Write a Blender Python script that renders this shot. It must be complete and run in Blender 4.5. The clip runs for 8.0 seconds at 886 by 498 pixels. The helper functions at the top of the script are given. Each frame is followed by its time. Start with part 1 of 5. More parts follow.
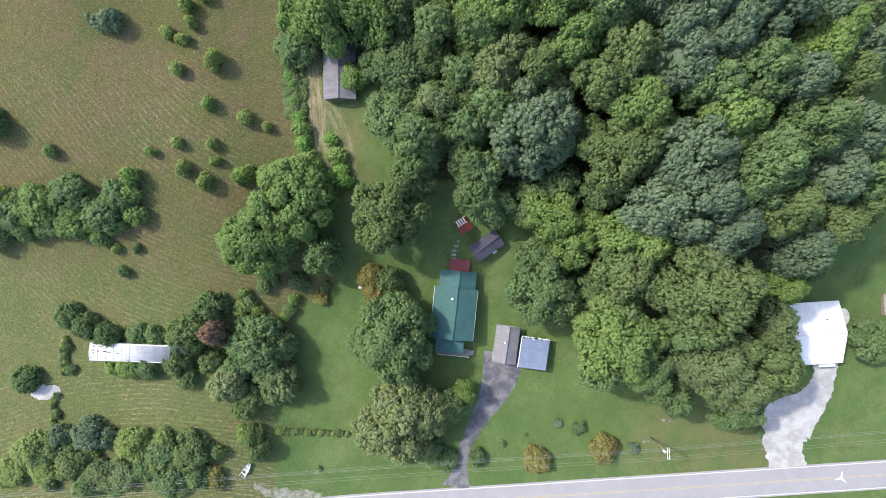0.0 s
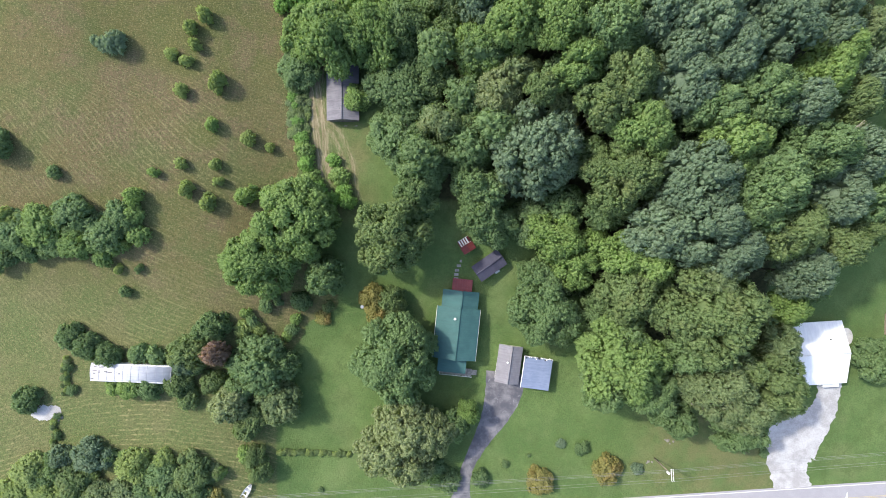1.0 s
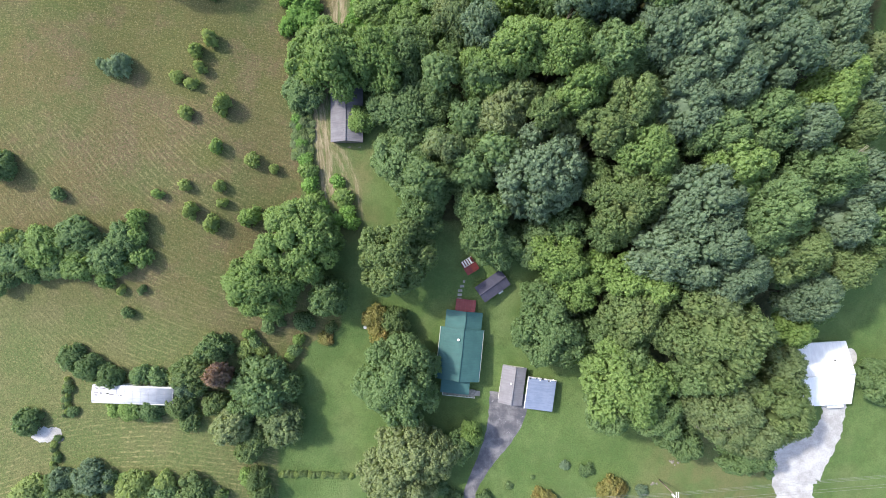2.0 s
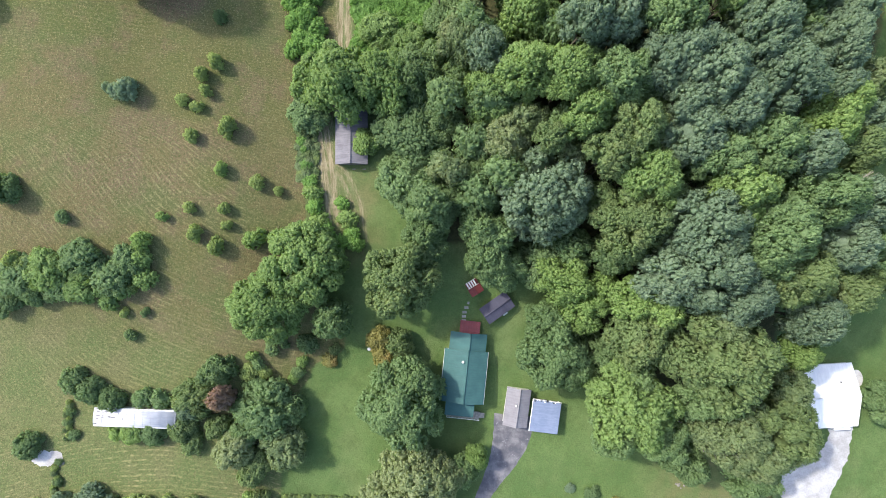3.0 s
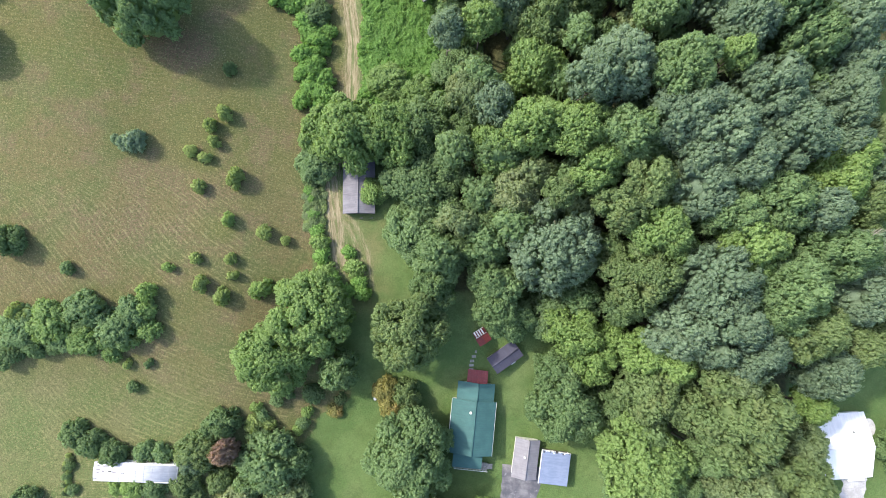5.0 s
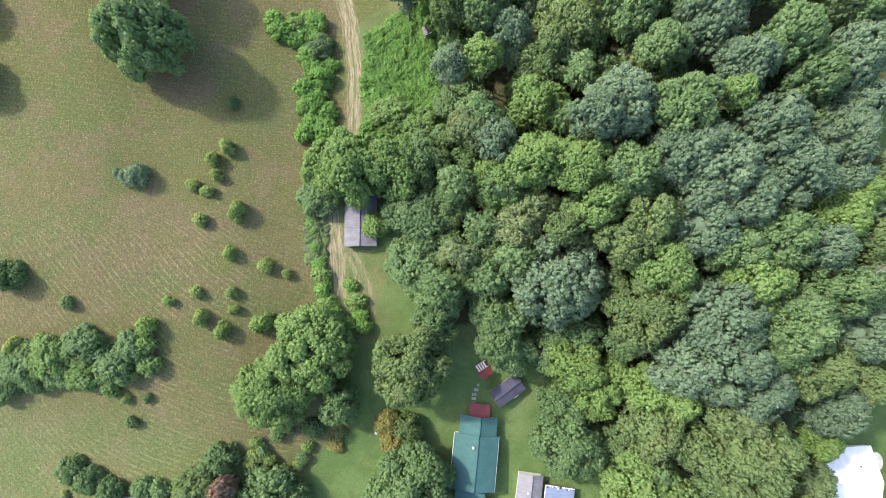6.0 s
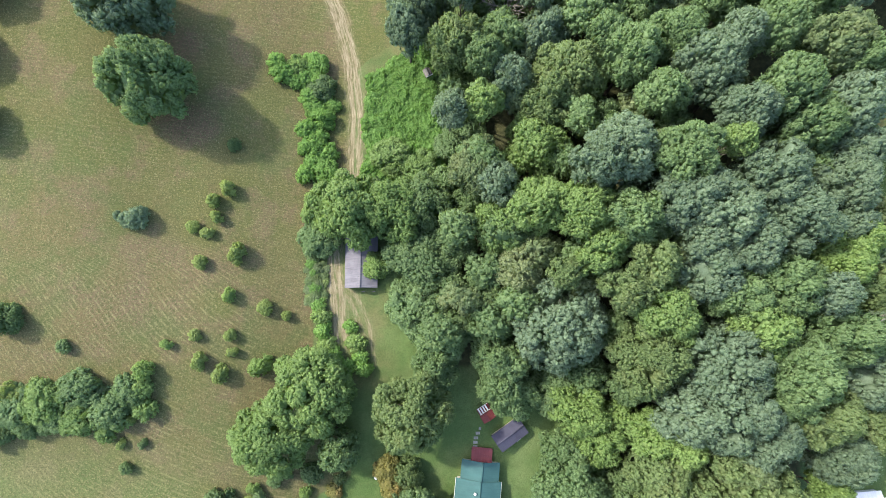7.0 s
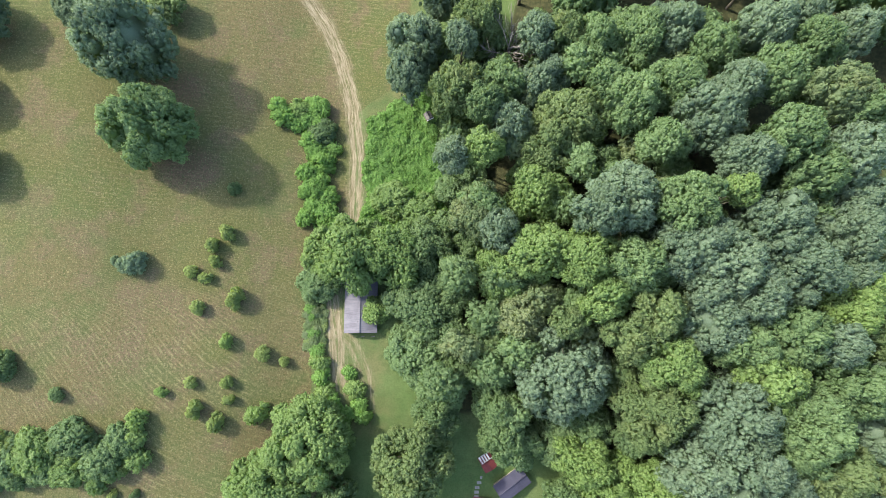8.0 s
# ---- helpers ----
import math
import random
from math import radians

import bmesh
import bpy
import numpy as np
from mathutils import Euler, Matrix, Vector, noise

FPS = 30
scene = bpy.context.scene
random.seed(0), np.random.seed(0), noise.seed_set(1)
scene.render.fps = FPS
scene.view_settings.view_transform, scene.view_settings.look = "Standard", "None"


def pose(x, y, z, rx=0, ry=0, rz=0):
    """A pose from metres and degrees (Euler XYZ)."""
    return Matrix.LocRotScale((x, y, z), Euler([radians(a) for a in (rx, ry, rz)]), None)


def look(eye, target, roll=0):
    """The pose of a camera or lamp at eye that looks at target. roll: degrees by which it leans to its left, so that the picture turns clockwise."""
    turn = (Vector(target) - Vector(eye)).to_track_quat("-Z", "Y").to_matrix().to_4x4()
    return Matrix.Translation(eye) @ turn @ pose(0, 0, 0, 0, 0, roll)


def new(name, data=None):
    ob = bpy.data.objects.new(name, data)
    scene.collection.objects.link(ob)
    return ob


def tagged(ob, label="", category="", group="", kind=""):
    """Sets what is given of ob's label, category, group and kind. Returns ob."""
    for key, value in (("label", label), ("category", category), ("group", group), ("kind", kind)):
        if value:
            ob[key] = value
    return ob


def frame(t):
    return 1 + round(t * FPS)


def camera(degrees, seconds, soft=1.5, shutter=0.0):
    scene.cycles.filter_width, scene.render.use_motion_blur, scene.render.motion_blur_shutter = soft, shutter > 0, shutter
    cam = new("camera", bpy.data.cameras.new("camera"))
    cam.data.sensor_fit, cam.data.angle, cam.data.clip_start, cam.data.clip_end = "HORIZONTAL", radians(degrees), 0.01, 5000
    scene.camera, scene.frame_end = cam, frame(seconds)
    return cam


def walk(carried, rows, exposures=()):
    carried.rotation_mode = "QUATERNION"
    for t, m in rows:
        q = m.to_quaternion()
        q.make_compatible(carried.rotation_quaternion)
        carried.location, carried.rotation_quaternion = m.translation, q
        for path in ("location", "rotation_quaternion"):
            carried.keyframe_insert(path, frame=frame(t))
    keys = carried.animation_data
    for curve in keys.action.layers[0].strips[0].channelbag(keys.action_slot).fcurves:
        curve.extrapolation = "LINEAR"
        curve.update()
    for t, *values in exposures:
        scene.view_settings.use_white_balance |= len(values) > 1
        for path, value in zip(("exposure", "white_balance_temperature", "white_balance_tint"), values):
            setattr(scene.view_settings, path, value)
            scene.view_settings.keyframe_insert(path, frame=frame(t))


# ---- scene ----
cam = camera(82.0, 8.0, soft=0.9)
PATH = [
    (0.0, 0.000, 0.000, 124.800, 0.000, 0.000, 0.000),
    (0.5, -0.236, 1.362, 124.828, 0.455, -0.012, 0.019),
    (1.0, -0.662, 2.752, 124.826, 0.919, -0.031, 0.024),
    (1.5, -1.107, 4.145, 124.880, 1.398, -0.076, 0.029),
    (3.0, -2.874, 8.487, 124.811, 2.918, -0.223, 0.005),
    (3.5, -3.468, 10.086, 124.773, 3.418, -0.288, -0.015),
    (4.0, -4.117, 11.772, 124.737, 3.930, -0.357, -0.061),
    (4.5, -4.664, 13.503, 124.688, 4.478, -0.419, -0.056),
    (6.0, -5.600, 19.717, 124.682, 6.601, -0.505, -0.120),
    (6.5, -5.791, 22.266, 124.684, 7.621, -0.537, -0.139),
    (7.0, -6.000, 24.692, 124.646, 8.769, -0.578, -0.129),
    (7.5, -6.153, 27.178, 124.574, 10.013, -0.627, -0.120),
    (8.0, -6.281, 29.675, 124.537, 11.288, -0.668, -0.073),
]

walk(cam, [(t, pose(*p)) for t, *p in PATH], exposures=((0.0, 1.38), (1.5, 1.50), (4.0, 1.66), (6.5, 1.79), (8.0, 1.79)))

# ---- light ----
SUN_AZ, SUN_EL = radians(297.0), radians(46.0)      # compass bearing of the sun, height
world = bpy.data.worlds.new("sky")
scene.world = world
world.use_nodes = True
wn = world.node_tree
sky = wn.nodes.new("ShaderNodeTexSky")
sky.sky_type, sky.sun_disc = "NISHITA", False
sky.sun_elevation, sky.sun_rotation = SUN_EL, SUN_AZ
sky.air_density, sky.dust_density = 1.0, 2.5
background = wn.nodes["Background"]
wn.links.new(sky.outputs[0], background.inputs[0])
background.inputs[1].default_value = 0.15
sun = new("sun", bpy.data.lights.new("sun", "SUN"))
sun.data.energy, sun.data.angle, sun.data.color = 1.8, radians(2.6), (1.0, 0.95, 0.82)
toward = Vector((math.sin(SUN_AZ) * math.cos(SUN_EL), math.cos(SUN_AZ) * math.cos(SUN_EL), math.sin(SUN_EL)))
sun.matrix_world = look(toward * 200, (0, 0, 0))


# ---- materials ----
class Nodes:
    """A small writer of node materials."""

    def __init__(self, name, rough=0.8, metal=0.0, spec=0.3):
        self.mat = bpy.data.materials.new(name)
        self.mat.use_nodes = True
        self.tree = self.mat.node_tree
        self.bsdf = self.tree.nodes["Principled BSDF"]
        self.bsdf.inputs["Roughness"].default_value = rough
        self.bsdf.inputs["Metallic"].default_value = metal
        self.bsdf.inputs["Specular IOR Level"].default_value = spec

    def add(self, kind, **values):
        n = self.tree.nodes.new(kind)
        for k, v in values.items():
            setattr(n, k, v)
        return n

    def link(self, a, b):
        self.tree.links.new(a, b)

    def put(self, socket, value):
        if isinstance(value, bpy.types.NodeSocket):
            self.link(value, socket)
        else:
            socket.default_value = value

    def where(self, local=False):
        return self.add("ShaderNodeTexCoord").outputs["Object"] if local else self.add("ShaderNodeNewGeometry").outputs["Position"]

    def noise(self, place, scale, detail=4.0, rough=0.6, distort=0.0):
        n = self.add("ShaderNodeTexNoise")
        self.link(place, n.inputs["Vector"])
        for k, v in (("Scale", scale), ("Detail", detail), ("Roughness", rough), ("Distortion", distort)):
            n.inputs[k].default_value = v
        return n.outputs["Fac"]

    def ramp(self, value, low, high, out_low=0.0, out_high=1.0):
        n = self.add("ShaderNodeMapRange")
        n.interpolation_type = "SMOOTHSTEP"
        self.put(n.inputs[0], value)
        for i, v in ((1, low), (2, high), (3, out_low), (4, out_high)):
            n.inputs[i].default_value = v
        return n.outputs[0]

    def math(self, op, a, b=0.0, c=0.0):
        n = self.add("ShaderNodeMath", operation=op)
        for i, v in enumerate((a, b, c)):
            self.put(n.inputs[i], v)
        return n.outputs[0]

    def mix(self, fac, a, b, blend="MIX"):
        n = self.add("ShaderNodeMix", data_type="RGBA", blend_type=blend)
        self.put(n.inputs[0], fac)
        for i, v in ((6, a), (7, b)):
            self.put(n.inputs[i], (*v, 1) if isinstance(v, tuple) and len(v) == 3 else v)
        return n.outputs[2]

    def attribute(self, name):
        return self.add("ShaderNodeAttribute", attribute_name=name).outputs["Fac"]

    def bump(self, height, strength, distance):
        n = self.add("ShaderNodeBump")
        n.inputs["Strength"].default_value, n.inputs["Distance"].default_value = strength, distance
        self.link(height, n.inputs["Height"])
        self.link(n.outputs[0], self.bsdf.inputs["Normal"])

    def colour(self, value):
        self.put(self.bsdf.inputs["Base Color"], (*value, 1) if isinstance(value, tuple) and len(value) == 3 else value)
        return self.mat


def plain(name, a, b, scale=2.0, rough=0.7, metal=0.0, bump=0.0, local=True, spec=0.3):
    """Two tones mottled at two scales, with fine relief."""
    n = Nodes(name, rough, metal, spec)
    p = n.where(local)
    broad, fine = n.noise(p, scale, 5), n.noise(p, scale * 9, 3)
    f = n.ramp(n.math("ADD", n.math("MULTIPLY", broad, 0.7), n.math("MULTIPLY", fine, 0.3)), 0.35, 0.65)
    if bump:
        n.bump(fine, 0.4, bump)
    return n.colour(n.mix(f, a, b))


def foliage(name, dark, light, warm=None):
    """Leaves: tone varies from tree to tree, from clump to clump and from leaf to leaf; fine flecks paint in the shade
    between leaves; some light shines through.
    """
    n = Nodes(name, 0.55, 0.0, 0.25)
    info, geo = n.add("ShaderNodeObjectInfo"), n.add("ShaderNodeNewGeometry")
    clump, gap_grain = n.noise(n.where(), 0.35, 3), n.noise(n.where(), 4.0, 4, 0.75)
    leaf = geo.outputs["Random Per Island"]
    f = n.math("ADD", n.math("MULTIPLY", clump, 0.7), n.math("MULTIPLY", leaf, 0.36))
    # fine noise darkens the colour in flecks, as painted shade in the gaps between leaves
    f = n.math("ADD", f, n.math("MULTIPLY", n.math("SUBTRACT", gap_grain, 0.36), 1.3))
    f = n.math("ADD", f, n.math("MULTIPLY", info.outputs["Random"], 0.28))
    n.bump(gap_grain, 0.6, 0.12)
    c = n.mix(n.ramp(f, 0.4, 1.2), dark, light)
    if warm:
        c = n.mix(n.ramp(n.noise(n.where(), 0.22, 2), 0.5, 0.72), c, warm)
    n.colour(c)
    thin = n.add("ShaderNodeBsdfTranslucent")
    n.link(n.mix(1.0, c, (1.25, 1.2, 0.6), "MULTIPLY"), thin.inputs[0])
    m = n.add("ShaderNodeMixShader")
    m.inputs[0].default_value = 0.5
    n.link(n.bsdf.outputs[0], m.inputs[1])
    n.link(thin.outputs[0], m.inputs[2])
    n.link(m.outputs[0], n.tree.nodes["Material Output"].inputs[0])
    return n.mat


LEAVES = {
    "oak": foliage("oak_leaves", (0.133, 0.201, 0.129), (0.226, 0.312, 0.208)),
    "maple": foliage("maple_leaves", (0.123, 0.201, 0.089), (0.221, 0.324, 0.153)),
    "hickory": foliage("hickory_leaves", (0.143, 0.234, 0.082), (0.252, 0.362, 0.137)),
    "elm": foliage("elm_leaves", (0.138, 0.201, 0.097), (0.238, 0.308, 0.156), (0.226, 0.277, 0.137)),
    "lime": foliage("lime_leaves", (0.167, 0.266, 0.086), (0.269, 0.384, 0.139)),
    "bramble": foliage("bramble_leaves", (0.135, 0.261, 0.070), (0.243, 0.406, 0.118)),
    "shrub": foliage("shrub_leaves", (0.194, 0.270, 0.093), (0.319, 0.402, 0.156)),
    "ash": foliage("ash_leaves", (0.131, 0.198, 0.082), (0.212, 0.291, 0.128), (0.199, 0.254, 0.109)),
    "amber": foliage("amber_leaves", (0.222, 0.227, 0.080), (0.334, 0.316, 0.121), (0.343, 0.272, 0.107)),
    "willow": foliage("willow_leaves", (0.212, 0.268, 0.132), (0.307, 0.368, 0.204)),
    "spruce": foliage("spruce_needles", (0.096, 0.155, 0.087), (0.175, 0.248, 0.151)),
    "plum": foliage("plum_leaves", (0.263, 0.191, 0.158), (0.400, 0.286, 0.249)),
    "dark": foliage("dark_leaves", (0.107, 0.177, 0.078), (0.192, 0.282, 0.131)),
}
BARK = plain("bark", (0.10, 0.085, 0.065), (0.20, 0.175, 0.14), 3.0, 0.9, bump=0.02)
DEADWOOD = plain("dead_wood", (0.24, 0.21, 0.18), (0.38, 0.35, 0.31), 3.0, 0.9, bump=0.02)


def ground_material():
    n = Nodes("ground_cover", 0.95, 0.0, 0.1)
    p = n.where()
    big, mid, fine, grit = n.noise(p, 0.022, 3), n.noise(p, 0.11, 4), n.noise(p, 0.9, 4, 0.7), n.noise(p, 3.2, 4, 0.75)
    # mown lawn
    lawn = n.mix(n.ramp(mid, 0.35, 0.7), (0.078, 0.132, 0.043), (0.114, 0.170, 0.061))
    lawn = n.mix(n.ramp(n.noise(p, 0.05, 3), 0.50, 0.72, 0.0, 0.7), lawn, (0.150, 0.176, 0.080))
    lawn = n.mix(n.ramp(fine, 0.45, 0.70, 0.0, 0.35), lawn, (0.132, 0.172, 0.070))
    lawn = n.mix(n.math("MULTIPLY", n.attribute("dry"), n.ramp(n.noise(p, 0.16, 4, 0.65), 0.34, 0.62, 0.15, 0.8)), lawn, (0.150, 0.142, 0.068))
    lawn = n.mix(n.ramp(n.noise(p, 0.28, 4, 0.7), 0.48, 0.64, 0.0, 0.5), lawn, (0.075, 0.112, 0.036))
    lawn = n.mix(n.ramp(grit, 0.38, 0.66, 0.0, 0.50), lawn, (0.052, 0.078, 0.026))
    # hay field with pale broken swaths, greener towards the road
    tuft = n.noise(p, 1.7, 5, 0.75)
    hay = n.mix(n.ramp(big, 0.40, 0.60), (0.096, 0.106, 0.036), (0.126, 0.106, 0.050))
    hay = n.mix(n.ramp(mid, 0.47, 0.62, 0.0, 0.8), hay, (0.140, 0.104, 0.064))
    hay = n.mix(n.ramp(n.noise(p, 0.07, 4, 0.65), 0.49, 0.64, 0.0, 0.7), hay, (0.084, 0.110, 0.038))
    hay = n.mix(n.ramp(n.math("ADD", n.attribute("soil"), n.math("MULTIPLY", n.math("SUBTRACT", fine, 0.5), 0.9)), 0.25, 0.9, 0.0, 0.75), hay, (0.150, 0.092, 0.062))
    hay = n.mix(n.math("MULTIPLY", n.attribute("lush"), 0.85), hay, n.mix(n.ramp(mid, 0.35, 0.65), (0.094, 0.132, 0.048), (0.128, 0.140, 0.062)))
    swath = n.math("ADD", n.attribute("swath"), n.math("MULTIPLY", n.noise(p, 0.07, 2), 2.0))
    row = n.math("SINE", n.math("ADD", n.math("MULTIPLY", swath, 5.6), n.math("MULTIPLY", tuft, 2.2)))
    broken = n.ramp(n.noise(p, 0.8, 5, 0.8), 0.46, 0.60)
    patch = n.math("MULTIPLY", n.ramp(n.noise(p, 0.055, 3), 0.36, 0.62, 0.30, 1.0), n.attribute("mown"))
    line = n.math("MULTIPLY", n.math("MULTIPLY", n.ramp(row, 0.20, 0.95), broken), patch)
    hay = n.mix(n.ramp(tuft, 0.46, 0.64, 0.0, 0.72), hay, (0.064, 0.078, 0.028))
    hay = n.mix(n.ramp(grit, 0.46, 0.66, 0.0, 0.70), hay, (0.054, 0.062, 0.025))
    hay = n.mix(n.math("MULTIPLY", line, 0.52), hay, (0.268, 0.240, 0.122))
    hay = n.mix(n.ramp(n.noise(p, 3.0, 4, 0.75), 0.52, 0.66, 0.0, 0.7), hay, (0.240, 0.208, 0.106))
    # leaf litter
    litter = n.mix(n.ramp(fine, 0.35, 0.7), (0.040, 0.046, 0.022), (0.085, 0.085, 0.040))
    # wheel ruts: straw and dust streaked along the track
    def ruts(name, strength):
        across, length = n.attribute(name + "_across"), n.attribute(name + "_along")
        lanes = n.add("ShaderNodeCombineXYZ")
        n.link(n.math("MULTIPLY", across, 2.4), lanes.inputs[0])
        n.link(n.math("MULTIPLY", length, 0.22), lanes.inputs[1])
        streak = n.noise(lanes.outputs[0], 1.0, 5, 0.75)
        drift = n.math("ADD", across, n.math("MULTIPLY", n.math("SUBTRACT", mid, 0.5), 1.0))
        off = n.math("ABSOLUTE", n.math("SUBTRACT", n.math("ABSOLUTE", drift), 0.85))
        rut = n.math("ADD", n.ramp(off, 0.10, 0.90, 0.55, 0.0), n.ramp(n.math("ABSOLUTE", across), 1.2, 3.8, 0.60, 0.0))
        rut = n.math("MULTIPLY", rut, n.ramp(streak, 0.28, 0.68, 0.30, 1.25))
        return n.math("MULTIPLY", n.math("MULTIPLY", rut, n.attribute(name + "_on")), strength), streak

    rut, streak = ruts("track", 1.0)
    spur, _ = ruts("spur", 0.62)
    rut = n.math("MAXIMUM", rut, spur)
    dust = n.mix(n.ramp(streak, 0.38, 0.66), (0.165, 0.138, 0.080), (0.310, 0.268, 0.178))
    wobble = n.math("MULTIPLY", n.math("SUBTRACT", fine, 0.5), 0.55)
    c = n.mix(n.ramp(n.math("ADD", n.attribute("hay"), wobble), 0.30, 0.70), lawn, hay)
    c = n.mix(n.ramp(n.math("ADD", n.attribute("litter"), wobble), 0.35, 0.65), c, litter)
    c = n.mix(n.ramp(n.math("ADD", rut, n.math("MULTIPLY", wobble, 0.9)), 0.15, 1.0), c, dust)
    n.bump(n.math("ADD", fine, n.math("MULTIPLY", grit, 0.8)), 0.9, 0.26)
    return n.colour(c)


GROUND = ground_material()


def asphalt(name, a, b, crack=0.5):
    n = Nodes(name, 0.85, 0.0, 0.25)
    p = n.where()
    c = n.mix(n.ramp(n.noise(p, 0.35, 4), 0.35, 0.68), a, b)
    c = n.mix(n.ramp(n.noise(p, 7.0, 3, 0.7), 0.3, 0.7, 0.0, 0.35), c, tuple(v * 0.7 for v in a))
    c = n.mix(n.ramp(n.noise(p, 0.8, 5, 0.7, 1.5), 0.60, 0.72, 0.0, crack), c, tuple(v * 1.5 for v in b))
    n.bump(n.noise(p, 9.0, 3), 0.3, 0.02)
    return n.colour(c)


ROAD = asphalt("road_asphalt", (0.270, 0.262, 0.285), (0.298, 0.290, 0.312), 0.10)
DRIVE = asphalt("drive_asphalt", (0.084, 0.084, 0.100), (0.205, 0.196, 0.212), 0.9)
GRAVEL = plain("limestone_gravel", (0.28, 0.272, 0.272), (0.44, 0.432, 0.44), 0.35, 0.95, bump=0.05, local=False)
WHITE_LINE = plain("white_road_paint", (0.48, 0.48, 0.47), (0.62, 0.62, 0.61), 1.5, 0.7, local=False)
YELLOW_LINE = plain("yellow_road_paint", (0.34, 0.28, 0.15), (0.42, 0.36, 0.22), 1.5, 0.7, local=False)
VERGE = plain("gravel_in_grass", (0.105, 0.125, 0.062), (0.30, 0.285, 0.26), 0.8, 0.95, bump=0.04, local=False)
CONCRETE = plain("concrete", (0.17, 0.168, 0.16), (0.28, 0.275, 0.262), 1.2, 0.9, bump=0.01)


def metal_roof(name, a, b, rust=(0.22, 0.15, 0.10), worn=0.15, rough=0.45, metal=0.0):
    """Painted sheet metal, dulled and streaked down the slope."""
    n = Nodes(name, rough, metal, 0.4)
    p = n.where(True)
    broad = n.noise(p, 0.45, 4)
    stretch = n.add("ShaderNodeMapping")
    stretch.inputs["Scale"].default_value = (0.25, 2.2, 0.25)
    n.link(p, stretch.inputs[0])
    streak = n.noise(stretch.outputs[0], 1.2, 4)
    c = n.mix(n.ramp(n.math("ADD", n.math("MULTIPLY", broad, 0.5), n.math("MULTIPLY", streak, 0.5)), 0.36, 0.64), a, b)
    c = n.mix(n.ramp(n.noise(p, 1.1, 5, 0.7), 0.60, 0.74, 0.0, worn), c, rust)
    n.put(n.bsdf.inputs["Roughness"], n.ramp(streak, 0.3, 0.7, rough - 0.1, rough + 0.15))
    return n.colour(c)


TEAL = metal_roof("teal_roof_paint", (0.028, 0.086, 0.088), (0.046, 0.118, 0.116), (0.055, 0.13, 0.132), 0.3, 0.75)
RED = metal_roof("red_roof_paint", (0.150, 0.030, 0.035), (0.215, 0.050, 0.052), (0.15, 0.08, 0.07), 0.3)
BLUE = metal_roof("blue_roof_paint", (0.135, 0.172, 0.265), (0.185, 0.225, 0.330), (0.26, 0.29, 0.38), 0.5, 0.55)
NAVY = metal_roof("navy_shingles", (0.040, 0.040, 0.066), (0.066, 0.065, 0.098), (0.10, 0.10, 0.13), 0.3, 0.8)
GREY_ROOF = metal_roof("grey_shingles", (0.165, 0.160, 0.182), (0.222, 0.216, 0.240), (0.130, 0.126, 0.140), 0.5, 0.85)
BARN_ROOF = metal_roof("weathered_barn_metal", (0.100, 0.095, 0.112), (0.170, 0.164, 0.186), (0.075, 0.068, 0.072), 0.7, 0.8)
WHITE_ROOF = metal_roof("white_roof_paint", (0.70, 0.70, 0.71), (0.82, 0.82, 0.82), (0.58, 0.58, 0.60), 0.25, 0.5)
TRAILER_ROOF = metal_roof("white_roof_coating", (0.32, 0.33, 0.37), (0.44, 0.445, 0.48), (0.16, 0.15, 0.15), 0.9, 0.6)
SIDING = plain("white_siding", (0.66, 0.65, 0.62), (0.78, 0.77, 0.74), 0.8, 0.6)
TAN = plain("tan_siding", (0.40, 0.36, 0.29), (0.50, 0.46, 0.38), 0.8, 0.7)
BARN_WOOD = plain("weathered_boards", (0.10, 0.09, 0.08), (0.20, 0.18, 0.16), 1.5, 0.9, bump=0.01)
RED_PAINT = plain("red_paint", (0.11, 0.024, 0.026), (0.17, 0.042, 0.040), 1.5, 0.7)
DECK_WOOD = plain("grey_deck_boards", (0.20, 0.19, 0.175), (0.34, 0.325, 0.30), 2.0, 0.85, bump=0.005)
WHITE = plain("white_paint", (0.72, 0.72, 0.71), (0.82, 0.82, 0.81), 2.0, 0.5)
GALV = plain("galvanised_steel", (0.42, 0.43, 0.44), (0.55, 0.56, 0.57), 3.0, 0.4, 0.7)
DARK = plain("black_rubber", (0.02, 0.02, 0.022), (0.045, 0.045, 0.045), 3.0, 0.7)
POLE_WOOD = plain("creosoted_pole", (0.16, 0.13, 0.10), (0.26, 0.22, 0.18), 3.0, 0.9, bump=0.01)
GLASS = Nodes("window_glass", 0.05, 0.0, 0.5).colour((0.03, 0.035, 0.04))
TUFT = plain("dry_grass_tufts", (0.100, 0.114, 0.042), (0.195, 0.176, 0.094), 0.35, 0.95, local=False)
STONE = plain("field_stone", (0.15, 0.14, 0.12), (0.26, 0.24, 0.21), 1.5, 0.9, bump=0.02)
WIRE = plain("bare_wire", (0.22, 0.22, 0.21), (0.32, 0.32, 0.31), 1.0, 0.5, 0.3)


# ---- land ----
def swell(u):
    return 1.0 / (1.0 + math.exp(-max(-40.0, min(40.0, u))))


def step(u, low, high):
    u = max(0.0, min(1.0, (u - low) / (high - low)))
    return u * u * (3 - 2 * u)


def hill(x, y):
    """Height of the land: a road in the valley, a rise to the north and north-east and a knoll with the hay field to the west."""
    return (-2.2 + 11.67 * swell((y - 5.83) / 12.0) + 6.04 * swell((-x - 43.5) / 6.02)
            + 7.23 * swell((-x - 72.47) / 6.0) * swell((y - 33.45) / 15.97) + 0.0024 * x
            + 8.0 * swell((x - 22.0) / 9.0) * swell((y - 34.0) / 9.0))


